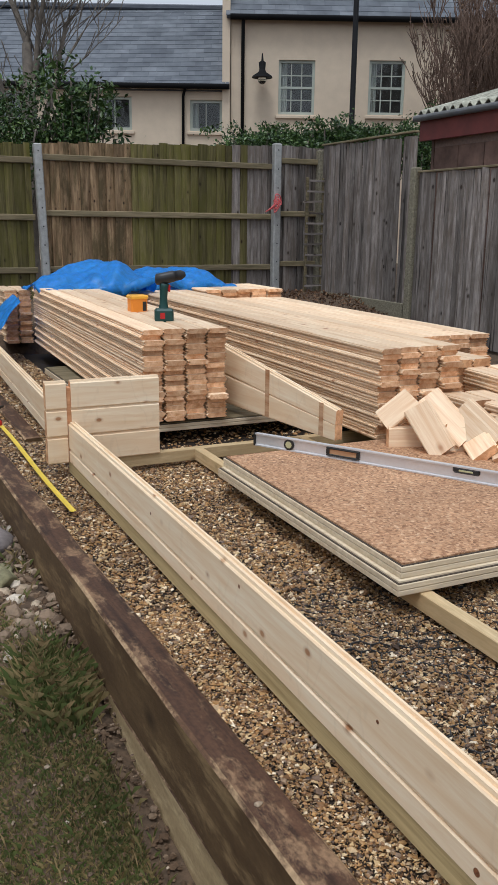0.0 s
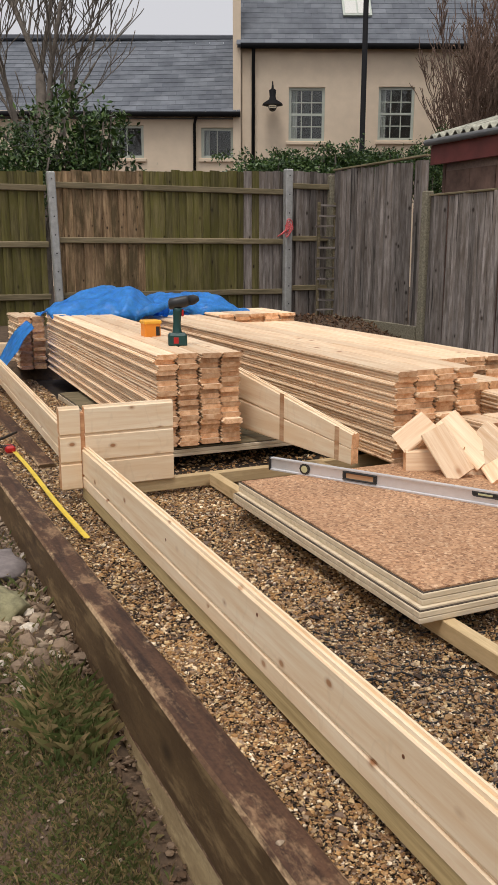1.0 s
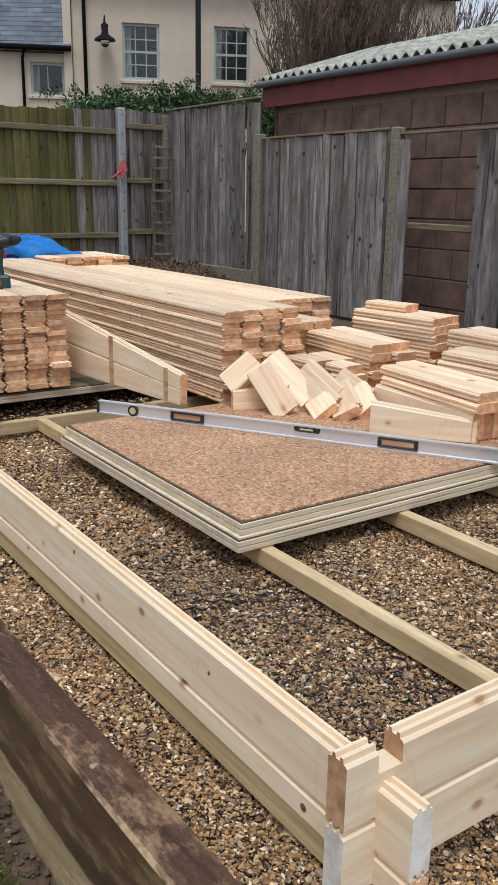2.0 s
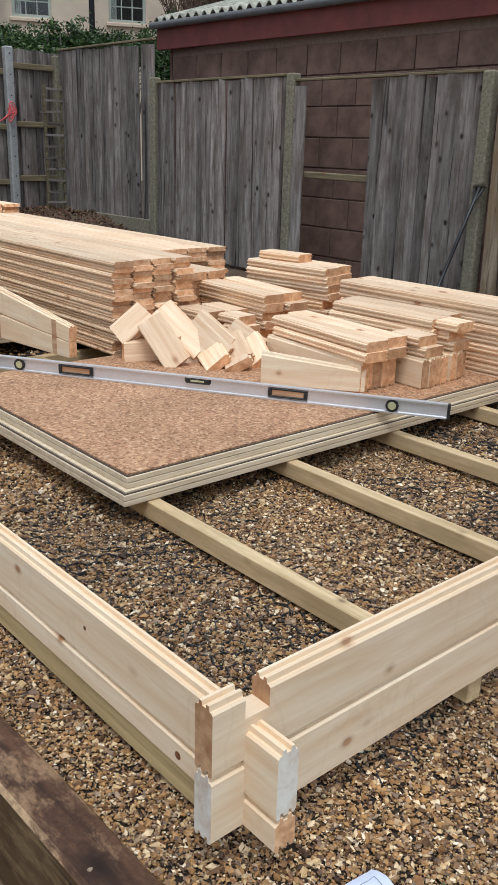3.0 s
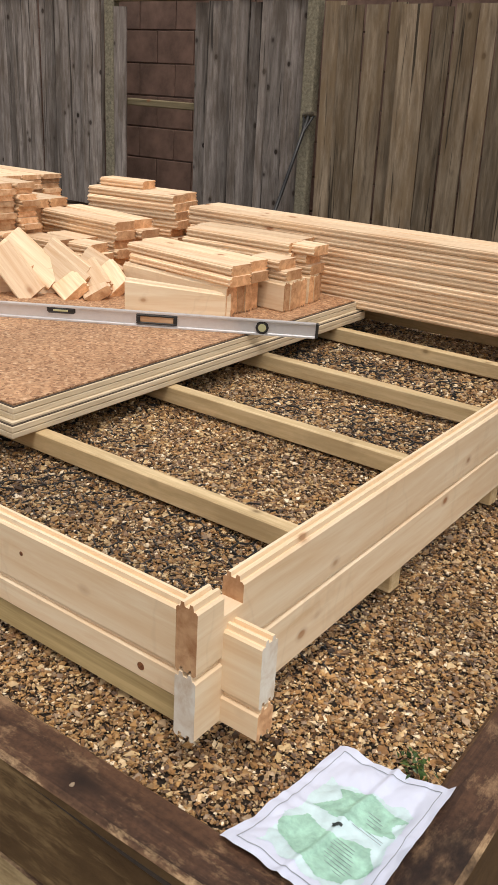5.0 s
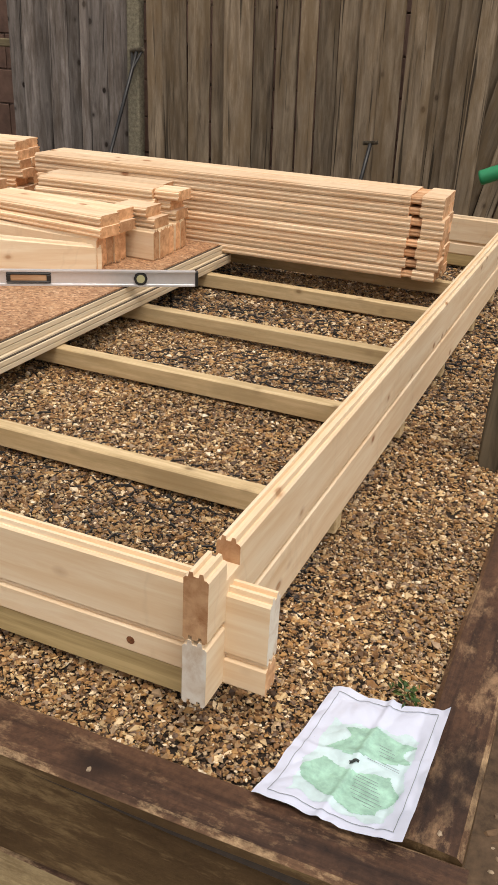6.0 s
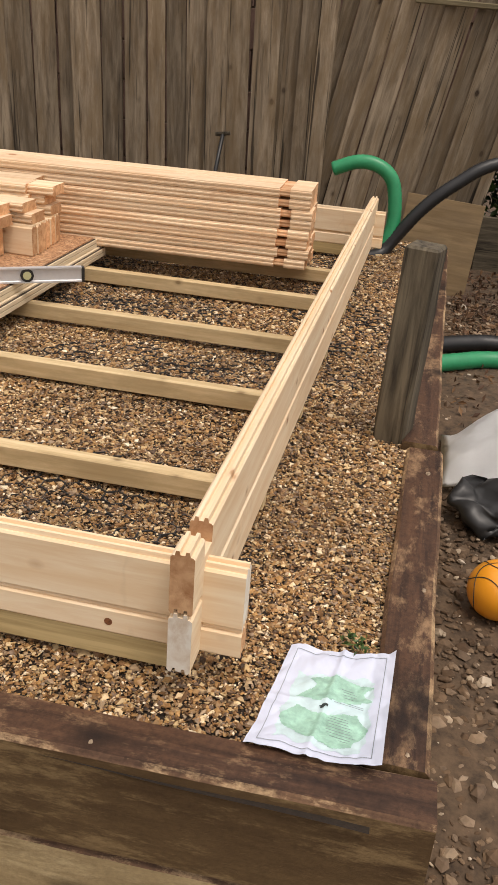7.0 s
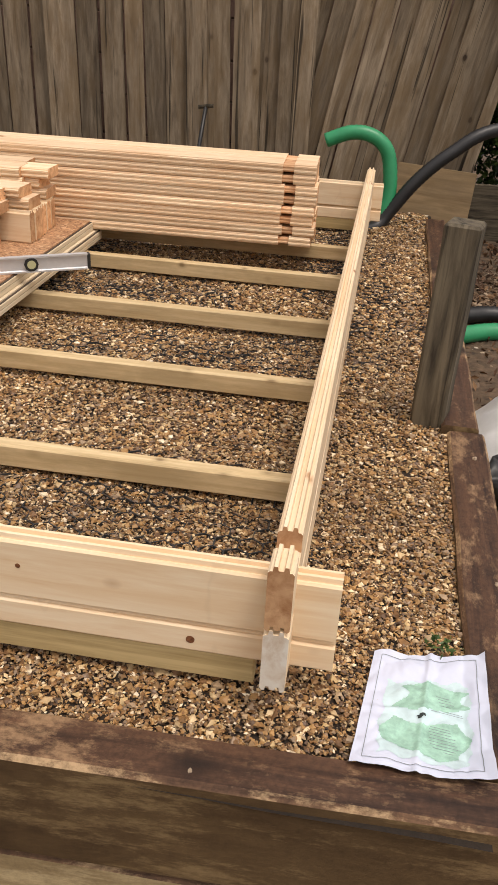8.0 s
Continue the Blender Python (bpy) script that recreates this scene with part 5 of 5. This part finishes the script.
# gable piece of two tapering logs between the stacks
gp = thing("gable_piece", (2.325, 3.755, 0.155), "tapering gable piece of two pine logs with a notch", "gable piece", rz=97)
put("log", edge_log(1.5, 0.085, 0.22), gp)
up = edge_log(1.5, 0.08, 0.2)
ob = put("log", up, gp, pose(0, 0, 0.081, 0, -5.1, 0))
for a, b, top in ((0.1, 0.135, 0.175), (0.6, 0.64, 0.27)):
    part("notch", bbox(a, b, 0.0226, 0.0245, 0.004, top), BOARD_END, gp, "darker cross notch")

# ---- spirit level ----
lv = thing("spirit_level", (3.03, 2.03, PT), "long silver aluminium spirit level with black ports", "spirit level", rz=122.2)
LL = 2.13
bm = bmesh.new()
pr = [(-0.012, 0), (0.012, 0), (0.012, 0.006), (0.004, 0.009), (0.004, 0.053), (0.012, 0.056), (0.012, 0.062), (-0.012, 0.062), (-0.012, 0.056), (-0.004, 0.053), (-0.004, 0.009), (-0.012, 0.006)]
extrude_x(bm, pr, 0.012, LL - 0.012, ends=0)
part("body", bm, ALU, lv)
for x in (0.0, LL - 0.012):
    part("end_cap", bbox(x, x + 0.012, -0.0125, 0.0125, 0, 0.0625, bev=0.003), BLACK_PLASTIC, lv, "black rubber end cap")
for x, w in ((0.58, 0.17), (1.56, 0.17)):
    bm = bmesh.new()
    for q in ((x, x + w, 0.012, 0.02), (x, x + w, 0.044, 0.052), (x, x + 0.016, 0.02, 0.044), (x + w - 0.016, x + w, 0.02, 0.044)):
        box(bm, q[0], q[1], -0.0128, 0.0128, q[2], q[3], bev=0.002)
    hd = part("handle", bm, BLACK_PLASTIC, lv, "black grip opening")
    part("opening", bbox(x + 0.016, x + w - 0.016, -0.006, 0.006, 0.02, 0.044), BOARD_END, hd)
for x in (0.23, LL - 0.2):
    bm = bmesh.new()
    tube(bm, [(x, -0.0126, 0.031), (x, 0.0126, 0.031)], 0.027, 10)
    v = part("plumb_vial", bm, BLACK_PLASTIC, lv, "black ringed plumb vial")
    bm = bmesh.new()
    tube(bm, [(x, -0.0135, 0.031), (x, 0.0135, 0.031)], 0.017, 10)
    part("glass", bm, VIAL, v, "yellow vial")
v = part("level_vial", bbox(LL / 2 - 0.06, LL / 2 + 0.06, -0.0127, 0.0127, 0.03, 0.06, bev=0.008), BLACK_PLASTIC, lv, "black holder of the level vial")
part("glass", bbox(LL / 2 - 0.035, LL / 2 + 0.035, -0.0137, 0.0137, 0.036, 0.052, bev=0.005), VIAL, v, "yellow vial")

# ---- cordless drill and tub on the stack ----
TOP1 = 0.125 + 18 * 0.0281
dr = thing("cordless_drill", (1.86, 5.02, TOP1), "dark green cordless drill standing on its battery", "drill", rz=-15)
dr.scale = (0.95, 0.95, 1.2)
part("battery", bbox(-0.062, 0.055, -0.04, 0.04, 0.0, 0.07, bev=0.012), GREEN_PLASTIC, dr, "dark green battery pack")
part("battery_label", bbox(-0.03, 0.0, -0.0415, -0.04, 0.02, 0.05), RED_PLASTIC, dr, "red battery patch")
bm = bmesh.new()
tube(bm, smooth_line([(-0.005, 0, 0.06), (-0.005, 0, 0.12), (0.0, 0, 0.19)], 4), [0.036, 0.03, 0.027, 0.025, 0.024, 0.025, 0.026, 0.028, 0.03], 10)
part("handle", bm, GREEN_PLASTIC, dr)
part("trigger", bbox(0.022, 0.038, -0.01, 0.01, 0.15, 0.185, bev=0.004), RED_PLASTIC, dr, "red trigger")
bm = bmesh.new()
tube(bm, [(-0.06, 0, 0.213), (-0.052, 0, 0.213), (-0.01, 0, 0.215), (0.05, 0, 0.222), (0.07, 0, 0.224)], [0.016, 0.027, 0.029, 0.028, 0.024], 12)
part("motor_housing", bm, BLACK_PLASTIC, dr, m=pose(0.015, 0, 0.0, 0, -3, 0))
bm = bmesh.new()
tube(bm, [(0.07, 0, 0.224), (0.1, 0, 0.227), (0.125, 0, 0.229), (0.13, 0, 0.23)], [0.025, 0.024, 0.014, 0.01], 12)
part("chuck", bm, BLACK_PLASTIC, dr, "black keyless chuck", m=pose(0.015, 0, 0.0, 0, -3, 0))
tub = thing("screw_tub", (1.885, 5.62, TOP1), "orange topped clear plastic screw tub", "tub")
part("tub_body", bbox(-0.055, 0.055, -0.05, 0.05, 0, 0.1, bev=0.01), ORANGE, tub)
part("label_patch", bbox(0.02, 0.045, -0.0515, -0.05, 0.015, 0.075), BLACK_PLASTIC, tub, "dark printed patch")
part("lid", bbox(-0.06, 0.06, -0.055, 0.055, 0.09, 0.115, bev=0.006), plain("amber_lid", (0.85, 0.42, 0.04), 0.35, mottled=0.05, relief=0.0), tub, "amber lid")

# ---- blue tarpaulin over the stacks' far ends ----


def tarp(x0, x1, y0, y1, f, label):
    bm = bmesh.new()
    nx, ny = 46, 30
    g = [[bm.verts.new((x0 + (x1 - x0) * i / nx, y0 + (y1 - y0) * j / ny, 0)) for j in range(ny + 1)] for i in range(nx + 1)]
    for i in range(nx + 1):
        for j in range(ny + 1):
            v = g[i][j]
            v.co.z = f(i / nx, j / ny, v.co)
            v.co.y += 0.05 * noise.noise(v.co * 4)
            v.co.x += 0.06 * noise.noise(v.co * 3 + Vector((5, 0, 0)))
    for i in range(nx):
        for j in range(ny):
            bm.faces.new((g[i][j], g[i + 1][j], g[i + 1][j + 1], g[i][j + 1])).smooth = True
    bmesh.ops.solidify(bm, geom=bm.faces[:], thickness=0.003)
    return solo("tarpaulin", bm, TARP, label, "tarpaulin", "blue tarpaulins")


def fold(c):
    return 0.14 * abs(noise.noise(c * 3.1)) + 0.035 * abs(noise.noise(c * 8)) - 0.04


tarp(1.68, 2.72, 7.55, 8.6, lambda u, v, c: 0.605 + 0.3 * math.sin(math.pi * u) ** 0.5 * (0.35 + 0.65 * u) * math.sin(math.pi * v) ** 0.45 + fold(c), "crumpled blue tarpaulin pulled off a timber stack")
tarp(2.66, 3.75, 7.9, 8.8, lambda u, v, c: 0.56 + 0.29 * math.sin(math.pi * (0.12 + 0.88 * u)) ** 0.6 * (1 - 0.5 * u) * math.sin(math.pi * v) ** 0.45 + fold(c), "crumpled blue tarpaulin beside another")
tarp(1.2, 1.52, 7.7, 8.28, lambda u, v, c: 0.08 + 0.46 * u ** 0.7 + 0.5 * fold(c), "blue tarpaulin corner hanging beside a stack")
tarp(3.84, 4.1, 7.8, 8.2, lambda u, v, c: 0.57 - 0.42 * max(0.0, u - 0.35) ** 0.8 + 0.4 * fold(c), "small blue tarpaulin corner hanging off a stack")

# ---- tape measure on the shingle ----
tm = thing("tape_measure", (0.9, 5.32, 0.0), "yellow steel tape pulled out along the sleeper", "tape measure")
bm = bmesh.new()
line = [Vector((0.02 + 0.014 * s, -1.73 * s, 0.014 + 0.006 * math.sin(s * 7))) for s in [i / 24 for i in range(25)]]
for a, b in zip(line, line[1:]):
    sx = Vector((0.0125, 0, 0))
    q = [bm.verts.new(p) for p in (a - sx + Vector((0, 0, 0.003)), a, a + sx + Vector((0, 0, 0.003)), b + sx + Vector((0, 0, 0.003)), b, b - sx + Vector((0, 0, 0.003)))]
    bm.faces.new((q[0], q[1], q[4], q[5])), bm.faces.new((q[1], q[2], q[3], q[4]))
bmesh.ops.remove_doubles(bm, verts=bm.verts, dist=1e-5)
bmesh.ops.solidify(bm, geom=bm.faces[:], thickness=0.0008)
part("blade", bm, YELLOW, tm, "yellow blade")
part("case", bbox(-0.03, 0.03, 0.0, 0.075, 0.005, 0.05, bev=0.012), RED_PLASTIC, tm, "red case")
part("case_grip", bbox(-0.031, 0.031, 0.02, 0.05, 0.02, 0.051, bev=0.006), BLACK_PLASTIC, tm, "black grip")

# ---- loose piece of ground grid and a rod beside the tape measure ----
loose = thing("grid_panel", (0.62, 5.42, -0.004), "loose black honeycomb grid panel lying on a sleeper", "ground grid", rz=12)
bm = bmesh.new()
for i in range(6):
    for j in range(8):
        cx, cy = 0.05 * i, 0.058 * (j + 0.5 * (i % 2))
        tube(bm, [(cx + 0.03 * math.cos(math.pi / 3 * k), cy + 0.03 * math.sin(math.pi / 3 * k), 0.018) for k in range(7)], 0.004, 5)
part("lattice", bm, BLACK_PLASTIC, loose)
bm = bmesh.new()
tube(bm, [(0, 0, 0.0), (0.16, 0.2, 0.012), (0.34, 0.42, 0.02)], 0.009, 7)
solo("rod", bm, BLACK_PLASTIC, "thin dark rod lying across shingle and grid", "rod", m=pose(0.66, 5.3, 0.03))

# ---- short timber post beside the side sleeper ----
bm = bmesh.new()
box(bm, 0, 0.645, -0.052, 0.052, -0.052, 0.052, bev=0.008)
bmesh.ops.subdivide_edges(bm, edges=[e for e in bm.edges if e.calc_length() > 0.4], cuts=8)
wobble(bm, 0.005, 5)
m_up = Matrix(((0, 0, 1, 0), (0, 1, 0, 0), (1, 0, 0, 0), (0, 0, 0, 1)))
solo("timber_post", bm, POST_DARK, "short weathered grey timber post standing in the shingle", "post", m=pose(2.362, 0.694, -0.03, 1.2, 0.0, -14) @ Matrix(((0, 0, -1, 0), (0, 1, 0, 0), (1, 0, 0, 0), (0, 0, 0, 1))))

# ---- printed plan sheet ----
sheet = thing("plan_sheet", (0.916, 0.86, 0.0), "white paper sheet printed with a green plan", "paper", rz=-91)
PW, PH = 0.245, 0.31


def paper_z(x, y):
    """A crumpled sheet: one edge on the sleeper, the rest on the shingle, with two creases."""
    low = 0.012 - 0.022 * min(1.0, y / 0.08) + 0.024 * max(0.0, (x / PW - 0.82) / 0.18)
    crease = 0.006 * math.exp(-((x - 0.112 - 0.05 * y) / 0.007) ** 2) + 0.005 * math.exp(-((y - 0.15 - 0.1 * x) / 0.008) ** 2)
    ruck = 0.012 * abs(noise.noise(Vector((x * 13, y * 13, 7)))) + 0.005 * abs(noise.noise(Vector((x * 34, y * 30, 3))))
    return low + crease + ruck + 0.012 * max(0.0, y / PH - 0.8) * (1 + math.sin(x * 50))


def paper_patch(outline_fn, mat, name, lift, label, nx=24, ny=28):
    bm = bmesh.new()
    vs = {}
    for i in range(nx):
        for j in range(ny):
            x, y = (i + 0.5) / nx * PW, (j + 0.5) / ny * PH
            if outline_fn(x, y):
                q = []
                for a, b in ((i, j), (i + 1, j), (i + 1, j + 1), (i, j + 1)):
                    if (a, b) not in vs:
                        xx, yy = a / nx * PW, b / ny * PH
                        vs[(a, b)] = bm.verts.new((xx + 0.03 * yy / PH * (1 - xx / PW), yy * (1 + 0.07 * xx / PW) + 0.006 * noise.noise(Vector((xx * 22, yy * 3, 4))), paper_z(xx, yy) + lift))
                    q.append(vs[(a, b)])
                bm.faces.new(q).smooth = True
    return part(name, bm, mat, sheet, label)


paper_patch(lambda x, y: True, PAPER, "paper", 0.0, "white paper", 60, 70)
u1 = lambda x, y: abs(x - 0.142 - 0.2 * (y - 0.2)) < 0.066 + 0.014 * math.sin(y * 90) and 0.155 + 0.12 * abs(x - 0.1) < y < 0.235 - 0.3 * abs(x - 0.13)
u2 = lambda x, y: abs(x - 0.125) < 0.074 + 0.012 * math.sin(y * 80) and 0.04 + 0.35 * abs(x - 0.15) < y < 0.125 + 0.2 * abs(x - 0.12)
paper_patch(lambda x, y: abs(x - 0.125) < 0.085 + 0.012 * noise.noise(Vector((y * 30, 0, 0))) and abs(y - 0.135) < 0.1 + 0.02 * noise.noise(Vector((x * 25, 3, 0))), INK_PALE, "pale_wash", 0.0006, "pale green wash", 110, 130)
paper_patch(u1, INK_GREEN, "plan_shape", 0.0012, "green drawn shape", 110, 130)
paper_patch(u2, INK_GREEN, "plan_shape", 0.0012, "green drawn shape", 110, 130)
paper_patch(lambda x, y: (x - 0.115) ** 2 * (0.6 if y > 0.142 else 1.8) + (y - 0.142 - 0.3 * (x - 0.115)) ** 2 * 2.2 < 0.00006, INK_DARK, "mark", 0.002, "dark mark", 100, 120)
edge = lambda x, y: 0.018 < x < PW - 0.018 and 0.018 < y < PH - 0.016
inner = lambda x, y: 0.0192 < x < PW - 0.0192 and 0.0192 < y < PH - 0.0172
paper_patch(lambda x, y: edge(x, y) and not inner(x, y), INK_GREY, "border_line", 0.0012, "thin grey border line", 200, 220)
for k in range(9):
    part("drawn_line", bbox(0.0, 0.06 - 0.003 * k, -0.0004, 0.0004, 0, 0.0003), INK_GREY, sheet, "thin drawn line", m=pose(0.135 + 0.002 * (k % 3), 0.075 + 0.006 * k, paper_z(0.16, 0.075 + 0.006 * k) + 0.002, 0, 0, -6))
for k in range(7):
    part("drawn_line", bbox(0.0, 0.07 - 0.004 * k, -0.0004, 0.0004, 0, 0.0003), INK_GREY, sheet, "thin drawn line", m=pose(0.13 + 0.003 * (k % 2), 0.168 + 0.0065 * k, paper_z(0.16, 0.168 + 0.0065 * k) + 0.002, 0, 0, -8))

# ---- hoses, ply and litter at the far corner ----
bm = bmesh.new()
tube(bm, smooth_line([(4.98, 0.95, -0.05), (5.02, 0.897, 0.138), (5.04, 0.914, 0.326), (5.04, 0.96, 0.42), (5.04, 1.05, 0.47), (5.04, 1.157, 0.472), (5.04, 1.29, 0.42)], 10), 0.04, 14, ribs=0.05)
solo("green_hose", bm, HOSE_GREEN, "green ribbed hose bent over above the shingle", "hose")
bm = bmesh.new()
tube(bm, smooth_line([(4.88, 1.02, -0.04), (4.95, 0.94, -0.02), (4.99, 0.879, 0.06), (5.02, 0.743, 0.245), (5.06, 0.574, 0.4), (5.15, 0.342, 0.53), (5.4, -0.15, 0.56), (5.8, -0.8, 0.4)], 16), 0.036, 14, ribs=0.09)
solo("black_hose", bm, HOSE_BLACK, "black corrugated hose arching over the sleeper", "hose")
bm = bmesh.new()
tube(bm, smooth_line([(4.08, 0.6, -0.37), (4.2, 0.43, -0.37), (4.31, 0.24, -0.37), (4.4, -0.2, -0.37), (4.42, -0.9, -0.37)], 10), 0.045, 14, ribs=0.05)
solo("green_hose", bm, HOSE_GREEN, "green ribbed hose lying on bare earth", "hose")
bm = bmesh.new()
tube(bm, smooth_line([(4.3, 0.7, -0.37), (4.52, 0.4, -0.37), (4.6, 0.1, -0.37), (4.55, -0.9, -0.37)], 16), 0.045, 14, ribs=0.09)
solo("black_hose", bm, HOSE_BLACK, "black corrugated hose lying on bare earth", "hose")
solo("plywood_sheet", bbox(0, 0.52, -0.009, 0.009, 0, 0.64, bev=0.002), PLY, "old brown plywood sheet leaning on a fence", "plywood", m=pose(5.72, 0.9, -0.42, -10, 0, -90) @ pose(0, 0, 0, 0, 4, 0))
# white sheet and black bag
bm = bmesh.new()
nx = 26
g = [[bm.verts.new((2.78 + 0.5 * i / nx, -0.35 + 0.84 * j / nx, -0.4)) for j in range(nx + 1)] for i in range(nx + 1)]
for i in range(nx + 1):
    for j in range(nx + 1):
        v = g[i][j]
        a = min(1, 4 * (i / nx) * (1 - i / nx) + 0.3) * min(1, 3 * (1 - j / nx) + 0.15)
        v.co.z = -0.4 + 0.24 * a + 0.05 * noise.noise(v.co * 6) + 0.04 * abs(noise.noise(v.co * 14))
for i in range(nx):
    for j in range(nx):
        bm.faces.new((g[i][j], g[i + 1][j], g[i + 1][j + 1], g[i][j + 1])).smooth = True
bmesh.ops.solidify(bm, geom=bm.faces[:], thickness=0.002)
solo("plastic_sheet", bm, CLOTH, "crumpled white plastic sheet on bare earth", "sheet")
bm = bmesh.new()
bmesh.ops.create_icosphere(bm, subdivisions=4, radius=0.16)
for v in bm.verts:
    v.co = Vector((v.co.x * 1.0, v.co.y * 1.3, v.co.z * 0.5)) + noise.noise_vector(v.co * 7) * 0.07 + noise.noise_vector(v.co * 18) * 0.03
for fc in bm.faces:
    fc.smooth = True
solo("plastic_bag", bm, BLACK_PLASTIC, "shiny black plastic bag on bare earth", "bag", m=pose(2.62, 0.2, -0.36))
# football
ball = thing("football", (2.06, 0.305, -0.328), "orange football with dark seams on bare earth", "ball")
ball.scale = (0.86, 0.86, 0.86)
bm = bmesh.new()
bmesh.ops.create_icosphere(bm, subdivisions=4, radius=0.108)
for fc in bm.faces:
    fc.smooth = True
part("skin", bm, BALL, ball)
for axis in ((20, 30, 0), (80, 10, 40), (40, 100, 70)):
    bm = bmesh.new()
    tube(bm, [(0.1085 * math.cos(a), 0.1085 * math.sin(a), 0.018 * math.sin(3 * a)) for a in [2 * math.pi * i / 40 for i in range(41)]], 0.0016, 5)
    part("seam", bm, INK_DARK, ball, "dark seam", m=pose(0, 0, 0, *axis))
for i in range(5):
    part("print_bar", bbox(-0.004, 0.004, -0.004 + 0.0, 0.012, -0.0015, 0.0015), INK_DARK, ball, "dark printed bar", m=pose(0, 0, 0, 0, 0, 196 - i * 1.5) @ pose(0, 0, 0, 0, -20 + 9 * i, 0) @ pose(0.1085, 0, 0, 0, 90, 90))

# ---- tools leaning on the fence ----


def garden_tool(foot, head, label, grip, thick=0.017, yoke=True):
    e = thing("garden_tool", foot, label, "garden tool", "garden tools")
    d = Vector(head) - Vector(foot)
    bm = bmesh.new()
    tube(bm, [(0, 0, 0), d * 0.5, d], 0.014, 8)
    part("shaft", bm, BLACK_PLASTIC, e, "dark shaft")
    bm = bmesh.new()
    tube(bm, [d + Vector((0, -grip, 0.01)), d + Vector((0, grip, -0.005))], thick, 8)
    part("grip", bm, POST_DARK, e, "worn wooden grip")
    if not yoke:
        return e
    bm = bmesh.new()
    tube(bm, [d * 0.86, d + Vector((0, -grip * 0.8, 0))], 0.01, 6)
    tube(bm, [d * 0.86, d + Vector((0, grip * 0.8, 0))], 0.01, 6)
    part("yoke", bm, BLACK_PLASTIC, e)
    return e


garden_tool((5.62, 4.14, 0.02), (5.92, 4.01, 0.93), "dark handled garden fork leaning on a grey fence", 0.055)
garden_tool((5.75, 2.26, -0.2), (5.92, 2.19, 0.45), "old spade with a worn wooden grip leaning on a fence", 0.052, 0.013, False)
# red and white tape round the post
bm = bmesh.new()
for i in range(5):
    tube(bm, smooth_line([(0.055 * math.cos(i), -0.06, 0.02 * i), (0.03 - 0.02 * i, -0.08, 0.1 - 0.05 * i), (-0.04 + 0.02 * i, -0.09, 0.12 - 0.02 * i), (-0.05 - 0.03 * i, -0.07, -0.05 - 0.01 * i)], 5), 0.008, 5)
solo("barrier_tape", bm, TAPE_RED, "knotted red and white tape on a fence post", "barrier tape", m=pose(5.29, YF - 0.12, 1.45))
